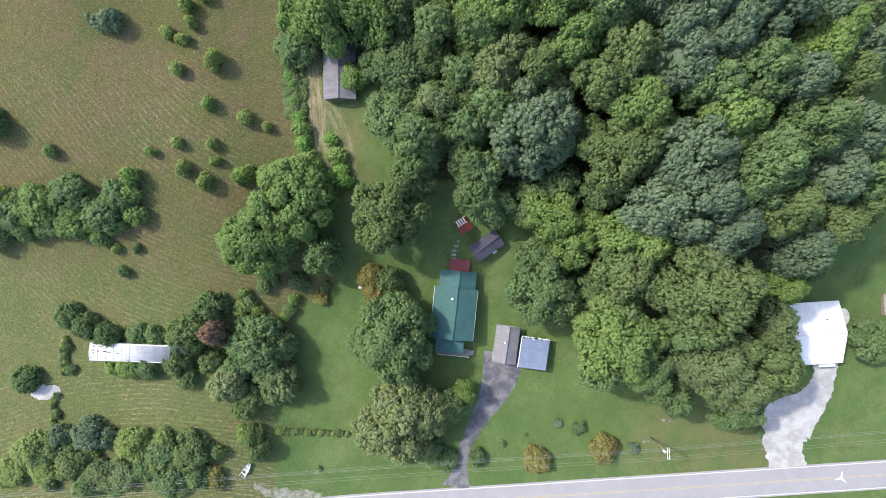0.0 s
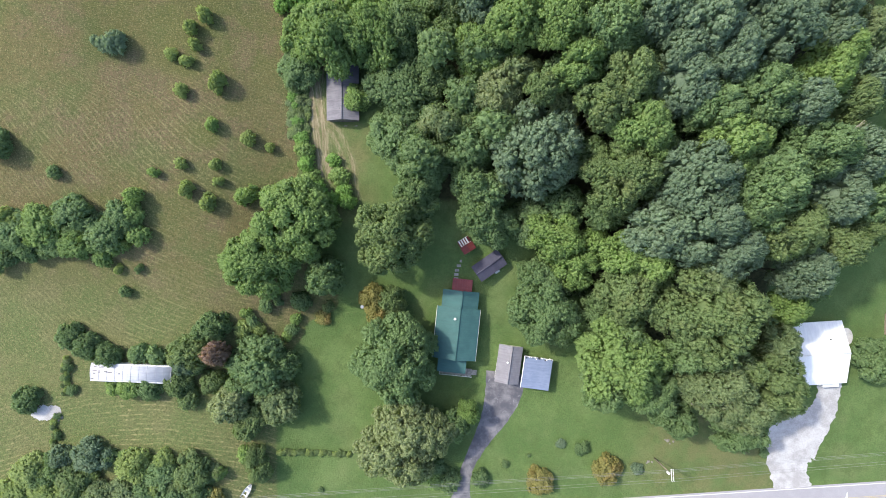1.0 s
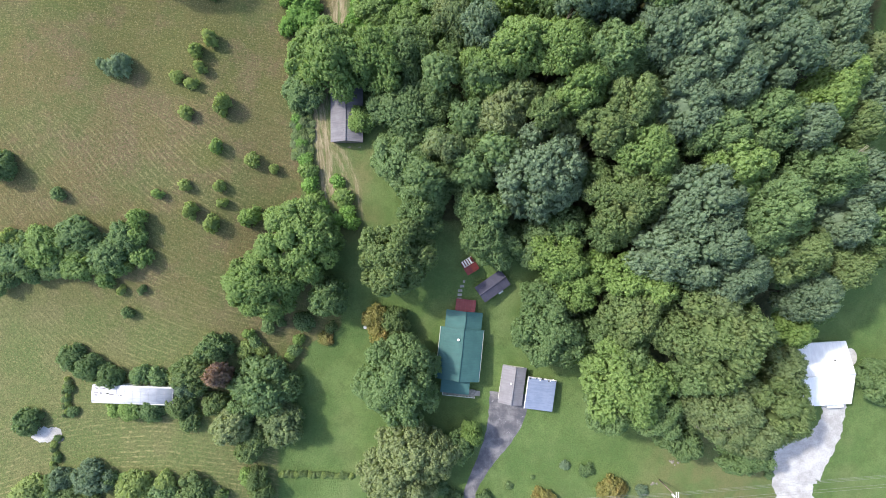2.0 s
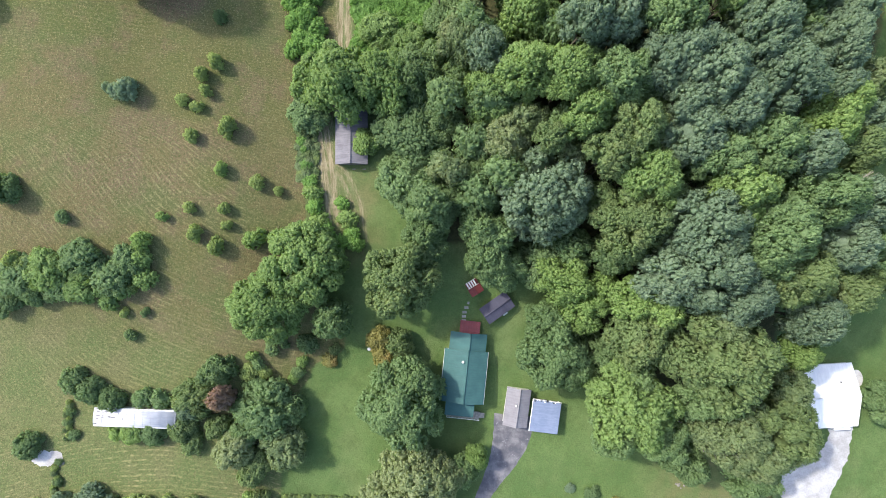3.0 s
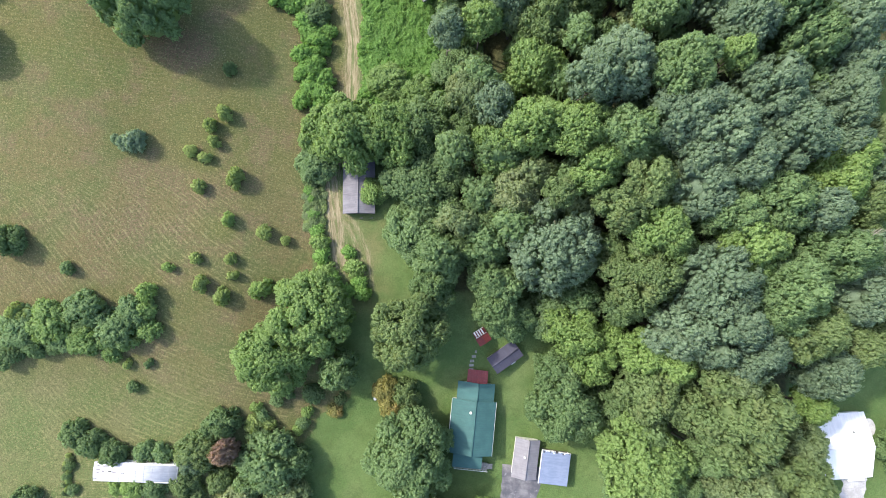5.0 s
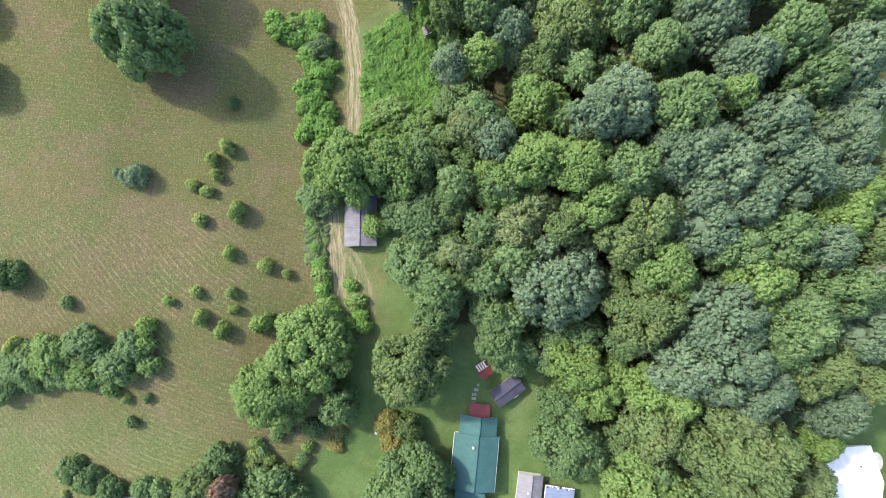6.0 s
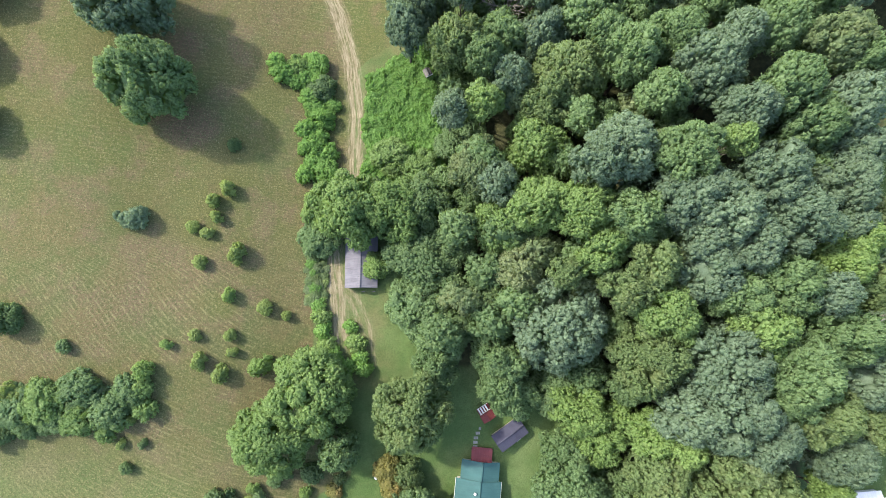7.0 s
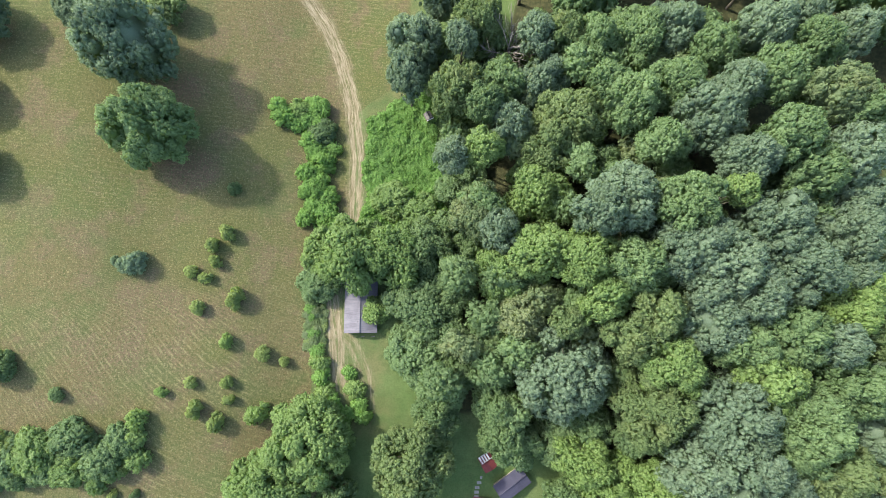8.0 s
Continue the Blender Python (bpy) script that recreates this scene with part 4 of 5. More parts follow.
def bush(kind, x, y, radius, tall, place="in the hay field"):
    global count
    count += 1
    rnd = random.Random(count * 5 + 1)
    form = "small" if radius < 3.2 else "medium"
    root = thing("bush", x, y, hill(x, y), 0, BUSH[kind] + " " + place, "bush", "bushes " + place)
    crown = new("crown", leaf_mesh(form, rnd.randrange(len(CROWNS[form])), kind))
    crown.parent = root
    crown.matrix_basis = pose(0, 0, -.05 * tall, 0, 0, rnd.uniform(0, 360)) @ Matrix.Diagonal((radius * rnd.uniform(.95, 1.1), radius * rnd.uniform(.9, 1.0), tall / 1.15, 1))
    stem = new("stem", STEM)
    stem.parent = root
    stem.matrix_basis = Matrix.Diagonal((radius * .8, radius * .8, tall * .7, 1))
    return root


# woodland
tree("oak", -10.9, 96.8, 6.9, 29.5)
tree("oak", -12.4, 87.9, 4.9, 29.7)
tree("ash", 2.2, 100.5, 6.0, 32.8)
tree("ash", -2.2, 83.5, 6.2, 33.5)
tree("maple", 7.0, 84.7, 5.2, 31.7)
tree("oak", 8.2, 75.7, 5.2, 32.1)
tree("hickory", 3.6, 70.5, 4.3, 31.6)
tree("oak", -3.3, 69.0, 4.1, 30.5)
tree("oak", 14.7, 94.5, 4.3, 33.8)
tree("oak", 15.9, 85.3, 5.9, 32.2)
tree("ash", 20.4, 95.4, 4.4, 33.6)
tree("maple", 26.4, 92.5, 6.1, 35.2)
tree("maple", 35.0, 92.7, 6.4, 36.6)
tree("ash", 21.3, 77.0, 7.2, 34.7)
tree("ash", 16.6, 71.6, 6.8, 32.4)
tree("maple", 32.1, 77.2, 6.3, 39.7)
tree("oak", 43.2, 94.5, 5.1, 37.6)
tree("maple", 40.5, 81.0, 5.8, 40.3)
tree("oak", 45.0, 73.2, 7.0, 42.8)
tree("maple", 35.9, 68.0, 5.1, 41.0)
tree("maple", 49.0, 88.5, 5.1, 39.3)
tree("oak", 57.5, 91.1, 5.7, 43.1)
tree("maple", 56.7, 80.0, 5.4, 44.7)
tree("maple", 66.0, 87.1, 5.6, 42.6)
tree("elm", 65.0, 74.9, 5.0, 47.6)
tree("maple", 56.5, 67.0, 5.3, 46.7)
tree("oak", 75.7, 90.9, 4.9, 40.8)
tree("oak", 68.5, 64.1, 5.4, 45.8)
tree("maple", 62.2, 61.1, 5.4, 43.5)
tree("oak", 50.2, 63.6, 5.5, 44.1)
tree("hickory", 47.5, 57.7, 3.2, 42.9)
tree("oak", 28.8, 57.3, 7.0, 41.7)
tree("oak", 23.3, 54.8, 5.0, 42.3)
tree("hickory", 14.8, 62.7, 7.5, 29.4)
tree("elm", 2.3, 58.4, 6.1, 28.8)
tree("oak", 6.3, 53.4, 4.6, 30.4)
tree("dark", 19.8, 61.1, 4.3, 22.0)
tree("maple", 38.9, 55.4, 5.9, 44.5)
tree("oak", 40.5, 48.0, 6.7, 42.0)
tree("oak", 54.2, 51.8, 6.8, 43.7)
tree("oak", 58.7, 45.0, 7.4, 43.1)
tree("oak", 69.9, 51.2, 5.9, 40.9)
tree("oak", 46.1, 44.7, 6.6, 42.8)
tree("oak", 51.1, 39.8, 6.0, 40.9)
tree("maple", 30.1, 45.1, 6.2, 39.4)
tree("hickory", 21.5, 47.0, 5.7, 37.4)
tree("hickory", 13.8, 48.8, 6.5, 33.6)
tree("hickory", 7.2, 45.0, 6.5, 27.6)
tree("hickory", 25.7, 39.8, 4.7, 35.6)
tree("hickory", 23.5, 37.3, 3.8, 32.8)
tree("ash", 34.2, 36.1, 5.3, 37.1)
tree("ash", 29.5, 31.7, 4.8, 34.2)
tree("ash", 18.3, 35.0, 3.2, 32.4)
tree("willow", 10.3, 36.2, 5.2, 27.0)
tree("oak", 44.5, 35.6, 6.4, 38.1)
tree("maple", 50.2, 30.7, 5.8, 36.4)
tree("oak", 43.4, 41.3, 4.6, 39.2)
tree("lime", 69.7, 36.5, 4.6, 37.4)
tree("maple", 58.0, 32.6, 6.7, 38.5)
tree("oak", 18.9, 25.6, 9.9, 29.7)
tree("ash", 5.3, 31.4, 5.0, 21.6)
tree("hickory", 37.5, 26.7, 6.4, 34.7)
tree("ash", 35.0, 18.1, 8.1, 32.7)
tree("hickory", 54.3, 24.7, 7.4, 37.5, "weeping")
tree("oak", 47.5, 17.7, 8.0, 37.2)
tree("maple", 61.2, 18.6, 8.0, 35.4)
tree("maple", 69.4, 22.9, 6.2, 37.8)
tree("oak", 71.3, 56.9, 4.8, 40.8)
tree("maple", 69.9, 72.0, 4.4, 47.0)
tree("oak", 65.6, 94.3, 4.4, 41.4)
tree("maple", 28.5, 82.6, 4.6, 36.8)
tree("oak", -0.9, 93.9, 3.8, 33.1)
tree("dark", 3.4, 79.4, 4.3, 34.0)
tree("oak", 64.3, 30.6, 4.5, 39.2)
tree("oak", 39.1, 95.4, 4.1, 36.0)
tree("oak", 50.2, 78.5, 4.7, 43.3)
tree("oak", 71.2, 44.4, 4.5, 37.4)
tree("dark", 28.4, 69.2, 5.8, 27.0)
tree("elm", 16.3, 40.8, 3.8, 25.0)
# trees round the machine shed
tree("hickory", -24.2, 50.2, 8.0, 25.0, place="near the machine shed")
tree("hickory", -30.6, 51.2, 5.9, 20.0, place="near the machine shed")
tree("hickory", -14.9, 49.9, 7.6, 24.0, place="near the machine shed")
tree("dark", -8.5, 52.1, 6.4, 22.0, place="near the machine shed")
tree("hickory", -17.0, 63.6, 4.9, 15.3, place="near the machine shed")
tree("hickory", -10.3, 61.0, 4.5, 14.7, place="near the machine shed")
tree("lime", -20.0, 38.5, 3.4, 14.0, place="near the machine shed")
tree("maple", -32.5, 44.4, 4.7, 15.4, place="near the machine shed")
tree("dark", -9.7, 39.9, 8.0, 18.5, place="near the machine shed")
tree("dark", -3.0, 42.3, 5.8, 18.0, place="near the machine shed")
tree("maple", -10.9, 29.2, 6.9, 16.3, place="near the machine shed")
tree("maple", -5.5, 21.7, 6.4, 17.0, place="near the machine shed")
tree("dark", -3.1, 32.1, 5.5, 17.0, place="near the machine shed")
tree("maple", 4.9, 24.7, 5.3, 20.0, place="near the machine shed")
tree("maple", 6.1, 18.0, 5.5, 20.0, place="near the machine shed")
tree("dark", -0.7, 26.3, 4.9, 17.0, place="near the machine shed")
tree("maple", -6.6, 16.1, 5.5, 17.0, place="near the machine shed")
tree("dark", 1.8, 52.3, 4.7, 20.0, place="near the machine shed")
tree("maple", -2.9, 66.7, 4.5, 14.8, place="near the machine shed")
tree("maple", 1.1, 70.6, 4.2, 15.0, place="near the machine shed")
tree("maple", -4.2, 56.7, 4.1, 17.0, place="near the machine shed")
# young growth along the edge of the wood
for kind, x, y, radius, rise in (("elm", -6.6, 93.4, 3.4, 9.0), ("maple", -4.6, 88.8, 3.8, 11.0), ("dark", -2.6, 82.4, 3.4, 9.0), ("maple", -1.6, 77.4, 3.8, 11.0), ("elm", 1.5, 89.5, 4.0, 13.0),
                                 ("maple", -5.4, 98.6, 4.2, 13.0), ("dark", 4.2, 95.6, 4.2, 10.0), ("hickory", -0.2, 73.6, 3.2, 9.0), ("dark", 13.6, 98.0, 4.4, 12.0), ("elm", 18.2, 89.4, 4.2, 14.0)):
    tree(kind, x, y, radius, hill(x, y) + rise, "small", "beside the wood")
# big field trees
tree("oak", -71.4, 93.4, 9.5, 38.0, "conifer", place="in the hay field")
tree("maple", -66.0, 75.4, 8.6, 35.0, "conifer", place="in the hay field")
tree("spruce", -85.4, 104.0, 4.9, 27.6, place="in the hay field")
tree("spruce", -105.8, 99.8, 7.7, 34.6, place="in the hay field")
tree("spruce", -108.0, 83.6, 6.5, 32.9, place="in the hay field")
tree("spruce", -103.3, 67.5, 5.5, 31.2, place="in the hay field")
tree("ash", -68.9, 107.7, 5.1, 23.9, place="in the hay field")
# round the house and yard
tree("maple", -11.7, -20.4, 9.7, 17.0, place="round the yard")
tree("ash", -11.6, 7.6, 8.5, 25.0, place="round the yard")
tree("hickory", -33.7, 11.0, 9.4, 20.0, place="round the yard")
tree("hickory", -41.2, 1.9, 8.8, 19.0, place="round the yard")
tree("hickory", -29.1, 12.3, 4.9, 17.0, place="round the yard")
tree("maple", -27.4, -1.9, 4.8, 13.5, place="round the yard")
tree("amber", -17.5, -6.7, 3.4, 7.0, place="round the yard")
tree("ash", -12.7, -7.8, 3.6, 7.5, place="round the yard")
tree("amber", -16.2, -10.5, 3.2, 6.5, place="round the yard")
tree("maple", -8.6, -14.8, 3.7, 14.0, place="round the yard")
tree("willow", -14.4, -42.6, 7.2, 12.0, place="round the yard")
tree("willow", -3.7, -38.6, 6.4, 12.0, place="round the yard")
tree("willow", -10.0, -36.7, 7.0, 13.5, place="round the yard")
tree("willow", -8.3, -45.1, 6.2, 11.0, place="round the yard")
tree("lime", 5.5, -34.2, 2.9, 6.0, place="round the yard")
tree("maple", 1.9, -37.3, 4.0, 7.0, place="round the yard")
tree("maple", 23.0, -8.8, 8.7, 17.0, place="round the yard")
tree("dark", 26.7, -13.2, 5.1, 13.0, place="round the yard")
tree("maple", 21.1, -1.8, 5.0, 14.0, place="round the yard")
tree("lime", 29.2, 1.1, 6.1, 17.0, place="round the yard")
tree("lime", 24.1, 7.3, 6.5, 19.5, place="round the yard")
tree("dark", 20.4, 10.9, 6.1, 13.0, place="round the yard")
tree("maple", 10.5, 10.6, 5.9, 15.0, place="round the yard")
tree("maple", 7.5, 12.7, 5.1, 18.0, place="round the yard")
tree("maple", 7.8, 16.8, 5.3, 20.0, place="round the yard")
tree("lime", 38.4, 3.2, 5.7, 25.0, place="round the yard")
tree("lime", 42.2, 1.5, 4.0, 26.0, place="round the yard")
tree("ash", 40.0, -4.5, 7.8, 25.0, place="round the yard")
tree("maple", 38.7, -14.1, 5.2, 20.0, place="round the yard")
tree("hickory", 37.5, -19.6, 9.8, 26.0, place="round the yard")
tree("maple", 35.3, -25.7, 5.8, 19.0, place="round the yard")
tree("maple", 45.4, -26.3, 5.7, 20.0, place="round the yard")
tree("ash", 53.5, -9.0, 10.9, 33.0, place="round the yard")
tree("maple", 50.9, -17.8, 5.3, 23.0, place="round the yard")
tree("elm", 57.3, -23.2, 8.2, 26.0, place="round the yard")
tree("ash", 67.0, -23.2, 9.2, 25.0, place="round the yard")
tree("elm", 72.9, -27.0, 5.2, 20.0, place="round the yard")
tree("maple", 67.6, -35.5, 4.2, 15.0, place="round the yard")
tree("elm", 63.6, -29.0, 7.2, 23.0, place="round the yard")
tree("elm", 69.9, -15.3, 5.1, 22.0, place="round the yard")
tree("lime", 73.4, -7.9, 4.2, 21.0, place="round the yard")
tree("elm", 52.3, -1.2, 4.8, 30.0, place="round the yard")
tree("dark", 51.8, -32.9, 5.6, 15.0, place="round the yard")
tree("maple", 65.5, -36.6, 5.6, 15.0, place="round the yard")
tree("oak", 48.8, 9.3, 8.2, 36.0, place="round the yard")
tree("oak", 42.0, 8.4, 6.4, 32.0, place="round the yard")
tree("lime", 33.9, 4.8, 5.1, 17.0, place="round the yard")
tree("maple", 59.8, 15.5, 6.6, 38.0, place="round the yard")
tree("ash", 66.4, 8.5, 6.9, 33.0, place="round the yard")
tree("oak", 73.1, 0.1, 6.0, 28.0, place="round the yard")
tree("ash", 77.9, 5.1, 6.1, 28.0, place="round the yard")
tree("oak", 76.1, 14.8, 6.1, 33.0, place="round the yard")
tree("oak", 55.1, 3.8, 5.8, 33.0, place="round the yard")
tree("maple", 58.4, 11.5, 5.2, 34.0, place="round the yard")
tree("dark", 79.3, -3.5, 4.8, 18.0, place="round the yard")
tree("dark", 33.7, -10.0, 5.7, 13.0, place="round the yard")
tree("maple", 102.9, -21.7, 5.6, 8.0, place="round the yard")
tree("maple", 26.4, 14.2, 5.1, 17.0, place="round the yard")
tree("oak", 78.1, 22.4, 5.6, 36.0, place="round the yard")
tree("dark", 35.2, 13.2, 5.3, 20.0, place="round the yard")
tree("ash", 76.2, 32.2, 5.7, 34.0, place="round the yard")
tree("oak", 80.5, 38.4, 5.7, 34.0, place="round the yard")
tree("lime", 70.5, 38.5, 5.0, 36.0, place="round the yard")
tree("lime", 73.3, 41.4, 4.5, 36.0, place="round the yard")
tree("maple", 83.1, 15.2, 5.4, 30.0, place="round the yard")
tree("ash", 84.8, 8.4, 4.4, 27.0, place="round the yard")
# bushes
bush("shrub", -52.3, 54.9, 2.1, 3.7)
bush("shrub", -55.0, 52.1, 1.8, 3.3)
bush("shrub", -54.3, 48.5, 1.6, 2.8)
bush("shrub", -59.0, 46.4, 1.7, 2.5)
bush("shrub", -56.0, 44.9, 1.6, 2.5)
bush("oak", -69.7, 47.7, 2.8, 4.3)
bush("oak", -73.7, 48.3, 1.2, 2.0)
bush("oak", -71.9, 47.4, 1.9, 3.0)
bush("dark", -51.3, 65.1, 1.7, 3.0)
bush("shrub", -57.2, 38.8, 1.8, 2.8)
bush("shrub", -49.8, 40.8, 2.4, 4.3)
bush("lime", -50.9, 31.7, 1.8, 3.0)
bush("shrub", -43.8, 29.1, 2.0, 3.0)
bush("shrub", -39.5, 27.4, 1.4, 2.3)
bush("shrub", -58.0, 23.2, 1.6, 2.5)
bush("lime", -63.8, 21.1, 1.5, 2.2)
bush("shrub", -50.8, 23.1, 1.6, 2.5)
bush("shrub", -50.5, 19.7, 1.4, 2.3)
bush("shrub", -57.2, 17.7, 2.1, 3.6)
bush("shrub", -52.5, 14.9, 2.2, 3.7)
bush("dark", -84.2, 20.9, 1.7, 2.3)
bush("lime", -68.1, 15.9, 2.5, 4.3)
bush("dark", -73.2, -5.2, 1.7, 2.3)
bush("shrub", -74.0, -0.0, 1.3, 1.9)
bush("dark", -69.7, 0.2, 1.3, 1.7)
bush("lime", -44.4, 16.3, 2.8, 5.0)
bush("maple", -95.8, 8.6, 5.2, 4.3, "in the thicket")
bush("dark", -99.2, 2.6, 3.8, 3.5, "in the thicket")
bush("hickory", -88.9, 9.8, 5.2, 4.7, "in the thicket")
bush("maple", -81.6, 12.2, 4.9, 4.7, "in the thicket")
bush("hickory", -81.7, 6.1, 4.7, 4.3, "in the thicket")
bush("maple", -75.0, 8.5, 4.9, 4.7, "in the thicket")
bush("maple", -71.0, 11.8, 3.9, 4.3, "in the thicket")
bush("hickory", -68.4, 7.6, 3.0, 3.5, "in the thicket")
bush("hickory", -76.7, 3.3, 2.8, 3.1, "in the thicket")
bush("maple", -86.4, 6.3, 4.2, 3.9, "in the thicket")
bush("maple", -92.8, 4.8, 3.7, 3.9, "in the thicket")
bush("hickory", -73.9, 5.4, 3.0, 3.9, "in the thicket")
bush("hickory", -69.0, 12.2, 3.0, 3.9, "in the thicket")
bush("bramble", -43.5, 85.8, 2.6, 3.3, "in the hedge")
bush("bramble", -42.3, 83.4, 2.9, 3.5, "in the hedge")
bush("lime", -38.7, 85.4, 3.5, 3.3, "in the hedge")
bush("bramble", -35.0, 86.2, 3.8, 3.3, "in the hedge")
bush("bramble", -39.3, 82.1, 2.6, 2.8, "in the hedge")
bush("dark", -33.4, 80.4, 4.1, 3.9, "in the hedge")
bush("bramble", -36.1, 77.8, 2.9, 3.3, "in the hedge")
bush("bramble", -32.8, 73.0, 3.5, 3.9, "in the hedge")
bush("bramble", -36.1, 70.1, 2.9, 3.9, "in the hedge")
bush("bramble", -35.0, 66.1, 3.5, 3.9, "in the hedge")
bush("bramble", -31.7, 64.9, 2.9, 3.3, "in the hedge")
bush("bramble", -32.3, 60.4, 3.8, 3.9, "in the hedge")
bush("bramble", -36.2, 59.4, 2.6, 3.3, "in the hedge")
bush("bramble", -30.0, 58.3, 2.9, 3.3, "in the hedge")
bush("bramble", -33.9, 67.9, 3.1, 3.4, "in the hedge")
bush("bramble", -34.3, 75.2, 3.2, 3.4, "in the hedge")
bush("bramble", -37.4, 83.0, 2.8, 3.0, "in the hedge")
bush("bramble", -34.4, 62.4, 3.0, 3.4, "in the hedge")
bush("bramble", -34.2, 82.8, 2.6, 3.0, "in the hedge")
bush("bramble", -30.8, 76.9, 2.4, 2.2, "in the hedge")
bush("lime", -32.1, 27.4, 2.5, 2.6, "in the hedge")
bush("bramble", -32.8, 29.8, 2.0, 2.0, "in the hedge")
bush("bramble", -31.4, 24.4, 2.6, 2.6, "in the hedge")
bush("lime", -30.8, 20.7, 2.6, 2.6, "in the hedge")
bush("bramble", -29.5, 18.3, 2.8, 3.0, "in the hedge")
bush("lime", -24.3, 21.3, 2.6, 2.6, "in the hedge")
bush("bramble", -23.3, 18.3, 2.3, 2.6, "in the hedge")
bush("bramble", -25.6, 24.9, 1.8, 1.8, "in the hedge")
bush("bramble", -22.8, 15.8, 2.3, 3.0, "in the hedge")
bush("bramble", -26.5, 15.9, 2.6, 3.0, "in the hedge")
bush("dark", -95.3, 26.6, 3.8, 5.0, "in the hedge")
bush("dark", -21.0, 57.7, 2.3, 3.0, "in the hedge")
bush("bramble", -22.4, 53.8, 2.3, 3.0, "in the hedge")
bush("elm", -34.7, 51.8, 1.4, 1.3, "in the hedge")
bush("ash", -33.4, 50.7, 1.3, 1.3, "in the hedge")
bush("ash", -34.4, 49.5, 1.6, 1.3, "in the hedge")
bush("elm", -33.3, 48.3, 1.9, 1.3, "in the hedge")
bush("bramble", -33.5, 47.2, 1.4, 1.3, "in the hedge")
bush("bramble", -33.8, 46.0, 1.7, 1.3, "in the hedge")
bush("elm", -34.7, 44.9, 1.7, 1.3, "in the hedge")
bush("ash", -34.1, 43.7, 1.6, 1.3, "in the hedge")
bush("bramble", -33.4, 42.6, 1.7, 1.3, "in the hedge")
bush("elm", -33.7, 41.5, 1.6, 1.3, "in the hedge")
bush("ash", -34.3, 40.3, 1.6, 1.3, "in the hedge")
bush("bramble", -34.4, 39.2, 1.6, 1.3, "in the hedge")
bush("elm", -33.5, 38.1, 1.8, 1.3, "in the hedge")
bush("bramble", -33.8, 37.0, 1.3, 1.3, "in the hedge")
bush("ash", -33.5, 35.9, 1.4, 1.3, "in the hedge")
bush("elm", -33.0, 34.7, 1.5, 1.3, "in the hedge")
bush("bramble", -33.7, 33.6, 1.8, 1.3, "in the hedge")
bush("ash", -33.6, 32.5, 1.5, 1.3, "in the hedge")
bush("elm", -33.7, 31.4, 1.6, 1.3, "in the hedge")
bush("ash", -34.2, 30.3, 1.6, 1.3, "in the hedge")
strip_rnd = random.Random(14)
for k in range(34):
    bush(strip_rnd.choice(("elm", "ash", "shrub")), -34.9 + 2.9 * (k % 2) + strip_rnd.uniform(-0.5, 0.5), 30.5 + 0.68 * k + strip_rnd.uniform(-0.4, 0.4),
         round(strip_rnd.uniform(1.0, 1.7), 1), round(strip_rnd.uniform(0.5, 1.0), 1), "in the hedge")
bush("shrub", -40.1, -44.6, 1.0, 0.9, "in the garden row")
bush("ash", -39.1, -44.7, 1.1, 0.9, "in the garden row")
bush("ash", -38.0, -44.9, 1.0, 0.9, "in the garden row")
bush("shrub", -37.0, -45.0, 1.0, 0.9, "in the garden row")
bush("ash", -35.9, -44.8, 0.9, 0.9, "in the garden row")
bush("ash", -34.9, -44.9, 0.9, 0.9, "in the garden row")
bush("shrub", -33.8, -45.2, 0.9, 0.9, "in the garden row")
bush("ash", -32.7, -45.3, 1.0, 0.9, "in the garden row")
bush("ash", -31.6, -45.1, 0.9, 0.9, "in the garden row")
bush("shrub", -30.6, -45.4, 1.0, 0.9, "in the garden row")
bush("ash", -29.5, -45.3, 0.8, 0.9, "in the garden row")
bush("ash", -28.4, -45.6, 0.9, 0.9, "in the garden row")
bush("shrub", -27.3, -45.8, 0.9, 0.9, "in the garden row")
bush("ash", -26.2, -45.6, 1.1, 0.9, "in the garden row")
bush("ash", -25.0, -45.7, 0.8, 0.9, "in the garden row")
bush("shrub", -23.9, -45.8, 0.9, 0.9, "in the garden row")
bush("dark", -85.9, -15.7, 3.6, 4.5, "round the mobile home")
bush("dark", -82.4, -17.8, 3.5, 4.5, "round the mobile home")
bush("dark", -78.0, -19.7, 3.3, 4.5, "round the mobile home")
bush("maple", -67.1, -19.8, 2.9, 3.5, "round the mobile home")
bush("maple", -71.2, -19.8, 2.6, 3.5, "round the mobile home")
bush("ash", -59.2, -19.5, 5.4, 7.5, "round the mobile home")
bush("oak", -60.1, -21.5, 3.9, 6.0, "round the mobile home")
bush("plum", -52.3, -19.2, 3.0, 10.0, "round the mobile home")
bush("dark", -53.6, -13.5, 3.9, 5.5, "round the mobile home")
bush("shrub", -47.7, -14.2, 2.4, 2.6, "round the mobile home")
bush("shrub", -44.5, -13.9, 2.1, 2.2, "round the mobile home")
bush("maple", -44.2, -22.5, 7.9, 8.5, "round the mobile home")
bush("maple", -39.1, -22.9, 4.6, 6.5, "round the mobile home")
bush("maple", -48.6, -27.7, 4.5, 5.0, "round the mobile home")
bush("elm", -40.1, -31.4, 6.7, 7.5, "round the mobile home")
bush("willow", -50.6, -32.0, 5.0, 7.5, "round the mobile home")
bush("ash", -47.2, -37.5, 3.7, 5.0, "round the mobile home")
bush("lime", -73.6, -27.2, 3.4, 3.4, "round the mobile home")
bush("maple", -68.7, -27.8, 3.4, 3.6, "round the mobile home")
